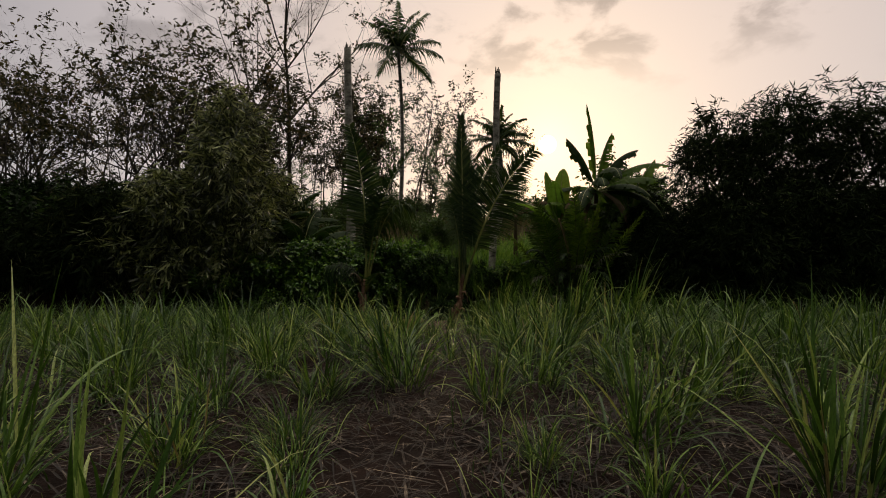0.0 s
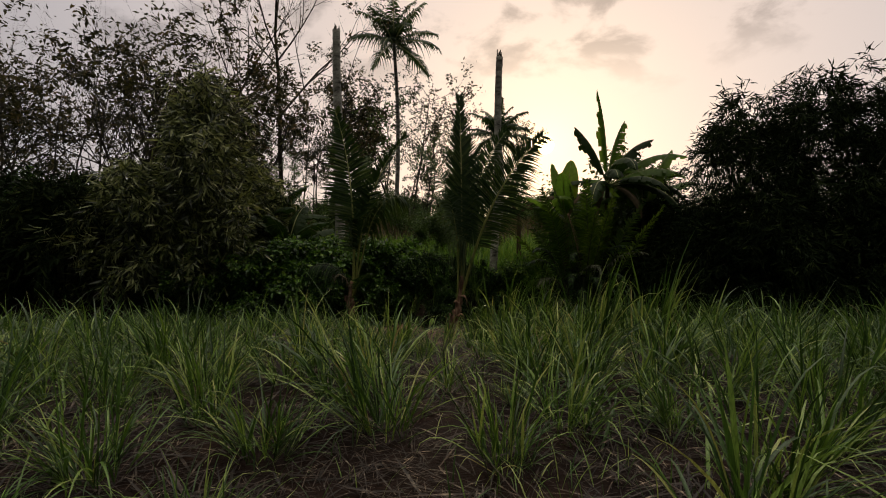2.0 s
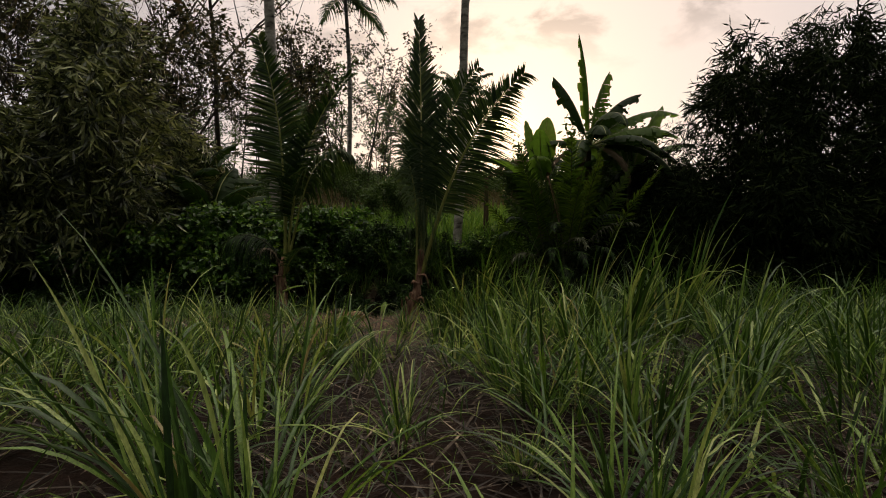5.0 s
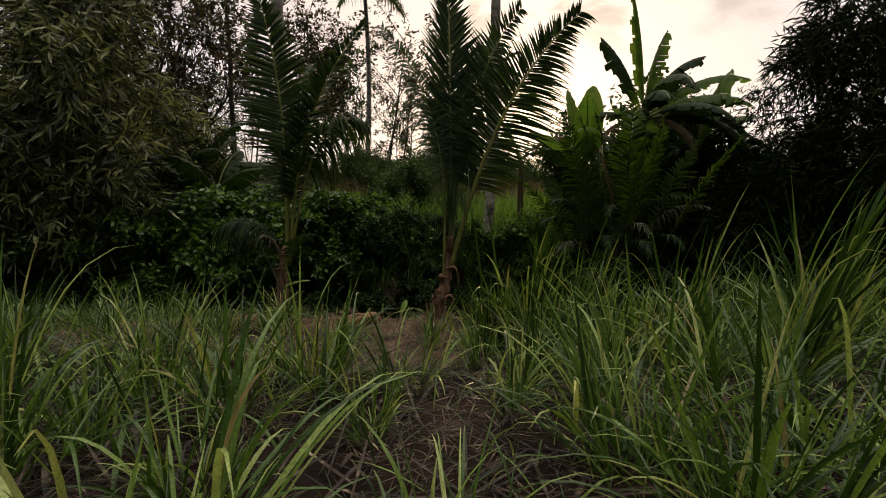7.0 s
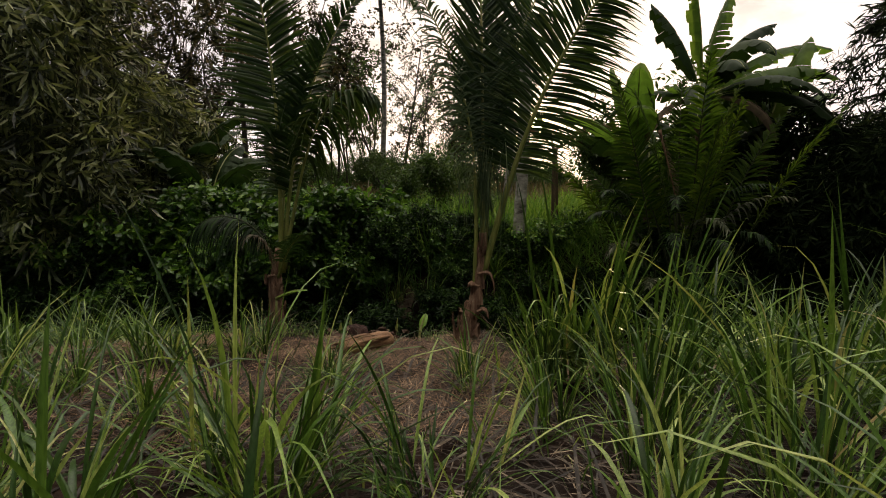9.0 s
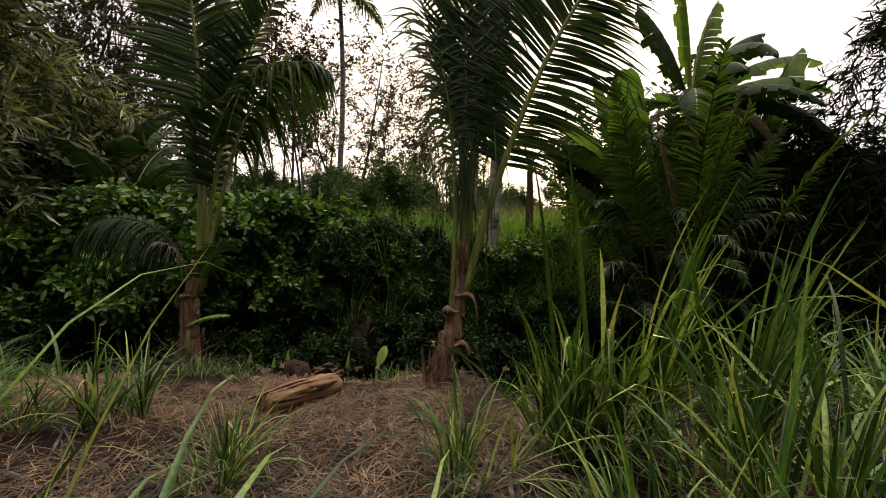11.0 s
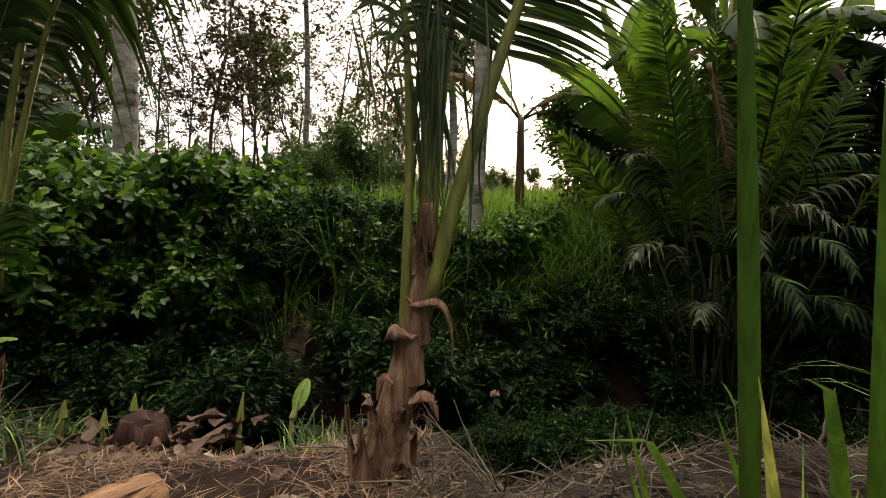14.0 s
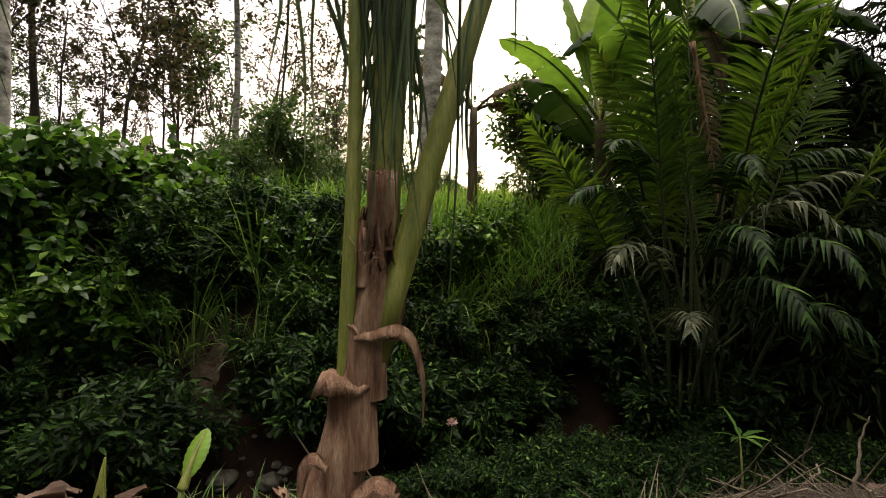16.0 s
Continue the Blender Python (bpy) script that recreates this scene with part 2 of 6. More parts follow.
M = dict(
    grass=leaf_material("grass_clump_blades", [(0.0, (0.024, 0.055, 0.010)), (0.3, (0.052, 0.115, 0.018)), (0.55, (0.115, 0.22, 0.036)), (0.75, (0.25, 0.385, 0.07)), (0.9, (0.48, 0.57, 0.18)), (0.965, (0.48, 0.48, 0.15)), (0.98, (0.38, 0.28, 0.12)), (1.0, (0.44, 0.35, 0.19))], 0.85, 0.32, 0.34, 0.5, 9.0, (14, 14, 0.8)),
    blade=leaf_material("grass_blade", [(0.0, (0.024, 0.055, 0.010)), (0.3, (0.052, 0.115, 0.018)), (0.55, (0.115, 0.22, 0.036)), (0.75, (0.25, 0.385, 0.07)), (0.9, (0.48, 0.57, 0.18)), (0.985, (0.48, 0.48, 0.15)), (0.995, (0.38, 0.28, 0.12)), (1.0, (0.44, 0.35, 0.19))], 0.0, 0.32, 0.34, 0.5, 9.0, (14, 14, 0.8)),
    field=leaf_material("field_grass", [(0.0, (0.05, 0.12, 0.016)), (0.5, (0.12, 0.25, 0.035)), (1.0, (0.26, 0.38, 0.07))], 0.8, 0.45),
    dryfield=leaf_material("dry_field_grass", [(0.0, (0.11, 0.09, 0.04)), (0.7, (0.20, 0.15, 0.075)), (1.0, (0.10, 0.13, 0.04))], 0.9, 0.3),
    oldstraw=solid_material("weathered_straw", [(0.32, (0.010, 0.006, 0.004)), (0.55, (0.045, 0.028, 0.019)), (0.78, (0.48, 0.38, 0.28))], 11.0, 0.6, 0.3, 0.003, vary=1.0, spec=0.35),
    straw=solid_material("dry_straw", [(0.2, (0.09, 0.05, 0.033)), (0.55, (0.25, 0.16, 0.105)), (0.85, (0.5, 0.37, 0.25))], 6.0, 0.7, 0.3, 0.003, vary=1.0),
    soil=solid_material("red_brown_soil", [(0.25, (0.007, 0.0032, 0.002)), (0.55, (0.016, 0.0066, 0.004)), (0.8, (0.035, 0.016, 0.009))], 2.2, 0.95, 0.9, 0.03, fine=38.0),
    palm=leaf_material("palm_leaflet", [(0.0, (0.018, 0.040, 0.011)), (0.6, (0.034, 0.070, 0.017)), (1.0, (0.09, 0.125, 0.035))], 0.6, 0.4, 0.42, 0.35),
    leaflet=leaf_material("single_palm_leaflet", [(0.0, (0.018, 0.040, 0.011)), (0.6, (0.034, 0.070, 0.017)), (1.0, (0.09, 0.125, 0.035))], 0.0, 0.4, 0.42, 0.35),
    palmdry=leaf_material("dry_palm_leaflet", [(0.0, (0.07, 0.055, 0.035)), (0.6, (0.13, 0.105, 0.065)), (1.0, (0.22, 0.185, 0.12))], 0.9, 0.3, 0.6),
    rachis=solid_material("green_petiole", [(0.25, (0.10, 0.12, 0.025)), (0.5, (0.21, 0.225, 0.05)), (0.78, (0.36, 0.33, 0.11))], 3.0, 0.45, 0.4, 0.004, (9, 9, 1.2), 20.0, spec=0.5),
    sheath=solid_material("fibrous_sheath", [(0.28, (0.055, 0.026, 0.018)), (0.5, (0.235, 0.13, 0.088)), (0.78, (0.48, 0.33, 0.235))], 5.0, 0.9, 1.0, 0.014, (6, 6, 0.9), 34.0),
    trunk=solid_material("grey_palm_bark", [(0.28, (0.03, 0.026, 0.022)), (0.5, (0.3, 0.28, 0.25)), (0.75, (0.55, 0.53, 0.48))], 2.5, 0.9, 0.9, 0.014, (1.5, 1.5, 3.0), 16.0),
    bark=solid_material("tree_bark", [(0.25, (0.028, 0.023, 0.018)), (0.6, (0.065, 0.055, 0.043)), (0.9, (0.14, 0.12, 0.10))], 4.0, 0.9, 0.7, 0.01, (4, 4, 1), 25.0),
    culm=solid_material("bamboo_culm", [(0.25, (0.05, 0.06, 0.025)), (0.7, (0.12, 0.12, 0.05)), (1.0, (0.2, 0.18, 0.09))], 2.0, 0.5, 0.2, 0.004),
    # Near black: the darkness of the backlit hedge is put into the leaf colour.
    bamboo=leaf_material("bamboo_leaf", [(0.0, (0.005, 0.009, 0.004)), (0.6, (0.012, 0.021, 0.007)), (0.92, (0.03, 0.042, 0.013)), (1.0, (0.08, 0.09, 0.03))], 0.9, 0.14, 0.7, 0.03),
    olive=leaf_material("olive_bamboo_leaf", [(0.0, (0.010, 0.014, 0.005)), (0.4, (0.042, 0.056, 0.017)), (0.7, (0.21, 0.24, 0.085)), (1.0, (0.46, 0.47, 0.23))], 0.9, 0.34, 0.4, 0.45),
    teak=leaf_material("sparse_tree_leaf", [(0.0, (0.018, 0.021, 0.010)), (0.5, (0.05, 0.05, 0.022)), (0.8, (0.10, 0.09, 0.04)), (1.0, (0.18, 0.12, 0.065))], 0.9, 0.35, 0.6, 0.15),
    treeleaf=leaf_material("green_tree_leaf", [(0.0, (0.03, 0.06, 0.013)), (0.6, (0.065, 0.12, 0.024)), (1.0, (0.13, 0.19, 0.045))], 0.9, 0.35),
    shrub=leaf_material("broad_shrub_leaf", [(0.0, (0.014, 0.036, 0.007)), (0.45, (0.048, 0.115, 0.017)), (0.8, (0.14, 0.27, 0.035)), (1.0, (0.34, 0.46, 0.08))], 0.85, 0.42, 0.36, 0.5),
    # Darker than a real leaf: the ditch's shade is put into this colour.
    herb=leaf_material("shaded_herb_leaf", [(0.0, (0.004, 0.010, 0.003)), (0.6, (0.013, 0.031, 0.007)), (0.88, (0.045, 0.095, 0.018)), (1.0, (0.13, 0.22, 0.04))], 0.9, 0.25, 0.5, 0.12),
    banana=leaf_material("banana_leaf", [(0.0, (0.07, 0.14, 0.02)), (0.7, (0.12, 0.215, 0.03)), (1.0, (0.17, 0.26, 0.04))], 0.4, 0.62, 0.45, 0.3, 30.0),
    # Darker copy of banana, with the shade among the leaves put into the colour.
    bananashade=leaf_material("shaded_banana_leaf", [(0.0, (0.012, 0.028, 0.007)), (0.7, (0.024, 0.048, 0.011)), (1.0, (0.05, 0.08, 0.016))], 0.4, 0.3, 0.55, 0.15, 30.0),
    bananadry=leaf_material("dry_banana_leaf", [(0.0, (0.05, 0.036, 0.022)), (0.7, (0.11, 0.08, 0.05)), (1.0, (0.2, 0.155, 0.105))], 0.8, 0.25, 0.8, 0.1),
    pseudostem=solid_material("banana_pseudostem", [(0.2, (0.035, 0.024, 0.015)), (0.55, (0.085, 0.058, 0.033)), (0.85, (0.17, 0.12, 0.07))], 2.2, 0.7, 0.6, 0.01, (9, 9, 1.0), 22.0),
    salak=leaf_material("salak_leaflet", [(0.0, (0.02, 0.045, 0.006)), (0.5, (0.06, 0.11, 0.013)), (0.85, (0.14, 0.2, 0.022)), (1.0, (0.22, 0.28, 0.035))], 0.35, 0.55, 0.45, 0.12),
    salakstalk=solid_material("dark_salak_stalk", [(0.3, (0.02, 0.026, 0.010)), (0.8, (0.06, 0.07, 0.025))], 3.0, 0.6, 0.3, 0.003),
    softleaf=leaf_material("soft_hanging_leaflet", [(0.0, (0.06, 0.095, 0.045)), (0.6, (0.12, 0.17, 0.085)), (1.0, (0.22, 0.27, 0.15))], 0.0, 0.45, 0.45, 0.4),
    earth=solid_material("bare_bank_earth", [(0.25, (0.035, 0.024, 0.018)), (0.55, (0.09, 0.062, 0.046)), (0.85, (0.17, 0.125, 0.095))], 3.0, 0.95, 1.0, 0.03, fine=24.0),
    light=leaf_material("light_herb_leaf", [(0.0, (0.02, 0.05, 0.01)), (0.6, (0.05, 0.11, 0.02)), (1.0, (0.16, 0.27, 0.05))], 0.8, 0.35, 0.4, 0.35),
    debris=solid_material("rotting_debris", [(0.25, (0.012, 0.008, 0.006)), (0.55, (0.045, 0.032, 0.024)), (0.85, (0.16, 0.12, 0.09))], 8.0, 0.85, 0.4, 0.004, vary=1.0),
    salakdry=leaf_material("withered_salak_leaflet", [(0.0, (0.05, 0.06, 0.035)), (0.6, (0.13, 0.14, 0.09)), (1.0, (0.32, 0.32, 0.25))], 0.9, 0.25, 0.7, 0.15),
    logskin=solid_material("cut_banana_stem", [(0.25, (0.16, 0.075, 0.04)), (0.5, (0.36, 0.19, 0.095)), (0.8, (0.56, 0.37, 0.21))], 3.0, 0.55, 0.9, 0.012, (8, 0.7, 8), 26.0, vary=0.7, spec=0.35),
    stumpwood=solid_material("rotting_red_brown_stump", [(0.3, (0.012, 0.006, 0.005)), (0.55, (0.06, 0.028, 0.022)), (0.8, (0.2, 0.13, 0.11))], 4.0, 0.9, 1.0, 0.02, (6, 6, 1), 30.0),
    scrap=leaf_material("pink_brown_sheath_scrap", [(0.0, (0.05, 0.03, 0.024)), (0.6, (0.17, 0.11, 0.09)), (1.0, (0.36, 0.29, 0.25))], 0.9, 0.2, 0.8, 0.1),
    rock=solid_material("limestone", [(0.25, (0.05, 0.044, 0.037)), (0.55, (0.12, 0.108, 0.09)), (0.85, (0.24, 0.22, 0.185))], 5.0, 0.95, 1.0, 0.03, fine=30.0),
    deadwood=solid_material("dead_branch", [(0.25, (0.10, 0.075, 0.055)), (0.6, (0.2, 0.16, 0.125)), (0.9, (0.32, 0.27, 0.22))], 5.0, 0.9, 0.6, 0.006, (5, 5, 1)),
    flower=leaf_material("pink_flower", [(0.0, (0.45, 0.25, 0.27)), (1.0, (0.6, 0.42, 0.42))], 0.9, 0.3),
    sprout=leaf_material("young_banana_leaf", [(0.0, (0.22, 0.42, 0.05)), (1.0, (0.3, 0.5, 0.08))], 0.5, 0.45, 0.35, 0.5),
)


# ---- mesh building ----
rng = np.random.default_rng(7)
UP = np.array((0.0, 0.0, 1.0))


def unit(v):
    v = np.asarray(v, float)
    return v / np.maximum(np.linalg.norm(v, axis=-1, keepdims=True), 1e-9)


class Build:
    """Collects vertices and faces, and turns them into one mesh object."""
    def __init__(self):
        self.v, self.f, self.n = [], [], 0

    def add(self, verts, faces):
        self.v.append(np.asarray(verts, float).reshape(-1, 3))
        f = np.asarray(faces, int) + self.n
        self.f.extend(f.tolist())
        self.n += len(self.v[-1])
        return self

    def mesh(self, name, mat, smooth=True):
        me = bpy.data.meshes.new(name)
        me.from_pydata(np.concatenate(self.v), [], self.f)
        if smooth:
            me.polygons.foreach_set("use_smooth", np.ones(len(me.polygons), bool))
        me.materials.append(mat)
        me.update()
        return me


def part(name, b, mat, parent, label="", smooth=True, kind=""):
    ob = new(name, b if isinstance(b, bpy.types.Mesh) else b.mesh(name, mat, smooth))
    ob.parent = parent
    return tagged(ob, label, kind=kind)


def thing(name, b, mat, at=(0, 0, 0), rz=0.0, size=1.0, label="", category="", group="", kind="", smooth=True):
    ob = new(name, b if isinstance(b, bpy.types.Mesh) or b is None else b.mesh(name, mat, smooth))
    ob.location, ob.rotation_euler, ob.scale = at, (0, 0, rz), (size,) * 3
    return tagged(ob, label, category, group, kind)


def frames_along(pts):
    pts = np.asarray(pts, float)
    t = unit(np.gradient(pts, axis=0))
    ref = np.array((1.0, 0.0, 0.0)) if abs(t[0, 0]) < 0.9 else np.array((0.0, 1.0, 0.0))
    a = np.zeros_like(pts)
    a[0] = unit(np.cross(t[0], ref))
    for i in range(1, len(pts)):
        a[i] = unit(a[i - 1] - t[i] * (a[i - 1] @ t[i]))
    return t, a, np.cross(t, a)


def tube(b, pts, radii, sides=8, cap=True, lumps=0.0):
    pts = np.asarray(pts, float)
    n = len(pts)
    _, a, c = frames_along(pts)
    ang = np.linspace(0, 2 * np.pi, sides, endpoint=False)
    r = np.broadcast_to(np.asarray(radii, float).reshape(-1, 1), (n, sides)) * (1 + lumps * rng.uniform(-1, 1, (n, sides)))
    ring = pts[:, None] + r[..., None] * (np.cos(ang)[None, :, None] * a[:, None] + np.sin(ang)[None, :, None] * c[:, None])
    faces = [(i * sides + j, i * sides + (j + 1) % sides, (i + 1) * sides + (j + 1) % sides, (i + 1) * sides + j) for i in range(n - 1) for j in range(sides)]
    b.add(ring, faces)
    if cap:
        k = b.n - n * sides
        b.f.append([k + (n - 1) * sides + j for j in range(sides)])
        b.f.append([k + j for j in reversed(range(sides))])
    return b


def blades(b, root, azim, lean, length, width, droop, segs=7, fold=0.25, twist=0.0, curve=1.7):
    """Many grass blades at once: each rises from its root, leans and droops, V-folded and tapered to a point."""
    k = len(length)
    root, azim, lean = np.asarray(root, float), np.asarray(azim, float), np.asarray(lean, float)
    s = np.linspace(0, 1, segs + 1)
    ang = lean[:, None] + droop[:, None] * s[None] ** np.asarray(curve, float).reshape(-1, 1)
    step = (length / segs)[:, None]
    hor = np.concatenate([np.zeros((k, 1)), np.cumsum(np.sin(ang[:, :-1]) * step, 1)], 1)
    ver = np.concatenate([np.zeros((k, 1)), np.cumsum(np.cos(ang[:, :-1]) * step, 1)], 1)
    dirh = np.stack([np.cos(azim), np.sin(azim), 0 * azim], -1)
    mid = root[:, None] + hor[..., None] * dirh[:, None] + ver[..., None] * UP
    tw = azim[:, None] + np.pi / 2 + np.asarray(twist).reshape(-1, 1) * s[None]
    side = np.stack([np.cos(tw), np.sin(tw), 0 * tw], -1)
    w = width[:, None] * np.minimum(1.0, 0.55 + 2.2 * s) * np.clip((1 - s) * 2.2, 0.02, 1) ** 0.8
    nor = np.stack([-np.cos(ang) * np.cos(azim)[:, None], -np.cos(ang) * np.sin(azim)[:, None], np.sin(ang)], -1)
    lft = mid - side * w[..., None] * 0.5 + nor * (w * fold)[..., None]
    rgt = mid + side * w[..., None] * 0.5 + nor * (w * fold)[..., None]
    verts = np.stack([lft, mid, rgt], 2).reshape(-1, 3)
    base = (np.arange(k) * (segs + 1) * 3)[:, None] + (np.arange(segs) * 3)[None]
    base = base.reshape(-1, 1)
    q = np.concatenate([base + [0, 1, 4, 3], base + [1, 2, 5, 4]], 0)
    return b.add(verts, q)


def leaves(b, at, way, nor, length, width, curl=0.15, widest=0.45, fold=0.12):
    """Many leaves at once: six points each, folded on the midrib and curled at the tip."""
    at, way = np.asarray(at, float), unit(way)
    k = len(at)
    length, width = np.broadcast_to(length, k)[:, None], np.broadcast_to(width, k)[:, None]
    side = unit(np.cross(way, nor))
    nor = np.cross(side, way)
    mid = at + way * length * widest
    tip = at + way * length - nor * length * curl
    l = mid - side * width * 0.5 + nor * width * fold
    r = mid + side * width * 0.5 + nor * width * fold
    m2 = at + way * length * 0.78 - nor * length * curl * 0.45
    l2 = m2 - side * width * 0.3 + nor * width * fold * 0.5
    r2 = m2 + side * width * 0.3 + nor * width * fold * 0.5
    verts = np.stack([at, l, mid, r, l2, m2, r2, tip], 1).reshape(-1, 3)
    o = (np.arange(k) * 8)[:, None]
    b.add(verts, np.concatenate([o + [0, 2, 1], o + [0, 3, 2], o + [4, 5, 7], o + [5, 6, 7]], 0))
    b.f.extend((np.concatenate([o + [1, 2, 5, 4], o + [2, 3, 6, 5]], 0) + b.n - k * 8).tolist())
    return b


def small_leaves(b, at, way, nor, length, width):
    """Far leaves: a folded kite of two triangles each."""
    at, way = np.asarray(at, float), unit(way)
    k = len(at)
    length, width = np.broadcast_to(length, k)[:, None], np.broadcast_to(width, k)[:, None]
    side = unit(np.cross(way, nor))
    nor = np.cross(side, way)
    mid = at + way * length * 0.45
    verts = np.stack([at, mid - side * width * 0.5 + nor * width * 0.15, mid + side * width * 0.5 + nor * width * 0.15, at + way * length], 1).reshape(-1, 3)
    o = (np.arange(k) * 4)[:, None]
    return b.add(verts, np.concatenate([o + [0, 3, 1], o + [0, 2, 3]], 0))


def rand_dirs(k, flat=1.0):
    d = rng.normal(size=(k, 3))
    d[:, 2] *= flat
    return unit(d)

# ---- ground ----
GY = [-4000, -60, -5, 0, 3, 6, 8, 9.5, 11, 12.0, 12.5, 13.1, 13.9, 14.5, 15.1, 16, 20, 33, 42, 60, 200, 4000]
GZ = [1.0, 1.0, 0.85, 0.72, 0.58, 0.50, 0.42, 0.28, 0.12, -0.02, -0.30, -0.85, -1.0, -0.3, 0.75, 1.05, 1.45, 3.1, 3.5, 2.8, -4.0, -60.0]


def smooth_noise(x, y, f, seed):
    """Cheap smooth noise from a few sine waves."""
    r = np.random.default_rng(seed)
    z = 0 * x
    for _ in range(6):
        a, p = r.uniform(0, 2 * np.pi, 2)
        k = f * r.uniform(0.5, 1.8)
        z = z + np.sin(k * (x * np.cos(a) + y * np.sin(a)) + p)
    return z / 6


def step(v, a, b):
    t = np.clip((v - a) / (b - a), 0, 1)
    return t * t * (3 - 2 * t)


def height(x, y):
    x, y = np.asarray(x, float), np.asarray(y, float)
    ys = y + 0.4 * smooth_noise(x, 0 * y, 1.3, 3) + 0.12 * smooth_noise(x, y, 5.0, 13) + (step(x, 0.35, 0.8) * 1.0 - step(x, 1.6, 3.2) * 0.25) * (1 - step(y, 12.2, 13.6))
    z = (np.interp(ys - 0.25, GY, GZ) + np.interp(ys, GY, GZ) + np.interp(ys + 0.25, GY, GZ)) / 3
    near = np.exp(-(np.hypot(x, y - 8) / 40) ** 2)
    return z + near * (0.06 * smooth_noise(x, y, 1.3, 5) + 0.025 * smooth_noise(x, y, 6.0, 8)) + (1 - near) * 0.3 * smooth_noise(x, y, 0.12, 9)


def grounded(x, y, dz=0.0):
    return (float(x), float(y), float(height(x, y)) + dz)


def build_ground():
    far = np.array([70, 90, 130, 200, 400, 900, 2000, 4000.0])
    xs = np.concatenate([-far[::-1], np.arange(-60, -12, 1.6), np.arange(-12, 12.01, 0.14), np.arange(13.4, 61, 1.6), far])
    ys = np.concatenate([-far[::-1], np.arange(-60, -4, 2.0), np.arange(-4, 17, 0.11), np.arange(17, 46, 0.6), np.arange(47, 68, 3), far])
    X, Y = np.meshgrid(xs, ys)
    Z = height(X, Y)
    b = Build()
    nx = len(xs)
    i = (np.arange(len(ys) - 1)[:, None] * nx + np.arange(nx - 1)[None]).reshape(-1, 1)
    b.add(np.stack([X, Y, Z], -1), i + [0, 1, nx + 1, nx])
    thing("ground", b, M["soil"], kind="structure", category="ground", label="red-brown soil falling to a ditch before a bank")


build_ground()


# ---- palms ----
def frond(parent, base, azim, tilt, length, bend, leaf=0.75, mat="palm", roll=0.0, pairs=46, bare=0.25, hang=0.5, girth=0.04, label="", sweep=0.0, lift=0.5, wide=0.036, split=False, curve=1.8, ahead=0.4, flare=1.5):
    """A feather leaf: an arching rachis with two ranks of folded leaflets as a sub-part."""
    n = 22
    s = np.linspace(0, 1, n)
    ang = radians(tilt) + radians(bend) * s ** curve
    az = radians(azim) + radians(sweep) * s
    d = np.stack([np.sin(ang) * np.cos(az), np.sin(ang) * np.sin(az), np.cos(ang)], -1)
    pts = np.asarray(base) + np.concatenate([np.zeros((1, 3)), np.cumsum(d[:-1], 0)]) * length / (n - 1)
    rad = girth * (1 - 0.93 * s ** 0.8) + 0.003
    rad[0] *= flare; rad[1] *= 0.4 + 0.55 * flare
    r = part("frond", tube(Build(), pts, rad, 7), M[{"palmdry": "sheath", "salak": "salakstalk", "salakdry": "salakstalk", "herb": "salakstalk"}.get(mat, "rachis")], parent, label)
    side = unit(np.cross(d, UP))
    side = np.where(np.linalg.norm(np.cross(d, UP), axis=-1, keepdims=True) < 0.05, np.array((1.0, 0, 0)), side)
    front = np.cross(side, d)
    c, sn = math.cos(radians(roll)), math.sin(radians(roll))
    side, front = side * c + front * sn, front * c - side * sn
    b = Build()
    u = np.linspace(bare, 0.995, pairs)
    for sgn in (-1, 1):
        uu = np.clip(u + rng.uniform(-0.006, 0.006, pairs), 0, 1)
        P = np.stack([np.interp(uu, s, pts[:, k]) for k in range(3)], -1)
        D = unit(np.stack([np.interp(uu, s, d[:, k]) for k in range(3)], -1))
        S = unit(np.stack([np.interp(uu, s, side[:, k]) for k in range(3)], -1)) * sgn
        F = unit(np.stack([np.interp(uu, s, front[:, k]) for k in range(3)], -1))
        v = (uu - bare) / (1 - bare)
        ln = leaf * np.clip(0.55 + 1.6 * v, 0, 1) * np.clip(1.5 * (1.08 - v), 0.3, 1) * rng.uniform(0.8, 1.12, pairs)
        fwd = (ahead + 0.75 * np.clip(v, 0, 1) ** 1.5)[:, None]
        way = unit(S + D * fwd + F * lift * rng.uniform(0.5, 1.2, pairs)[:, None] + rng.normal(0, 0.16 if mat[:5] == "salak" else 0.05, (pairs, 3)))
        wd = wide * rng.uniform(0.8, 1.15, pairs)
        if split:
            for i in range(pairs):
                lb, k = Build(), slice(i, i + 1)
                strip_leaflets(lb, P[k], way[k], D[k], ln[k], wd[k], hang)
                part("leaflet", lb, M["leaflet"], r)
        else:
            strip_leaflets(b, P, way, D, ln, wd, hang)
    if not split:
        part("foliage", b, M[mat], r, kind="stuff")
    return r


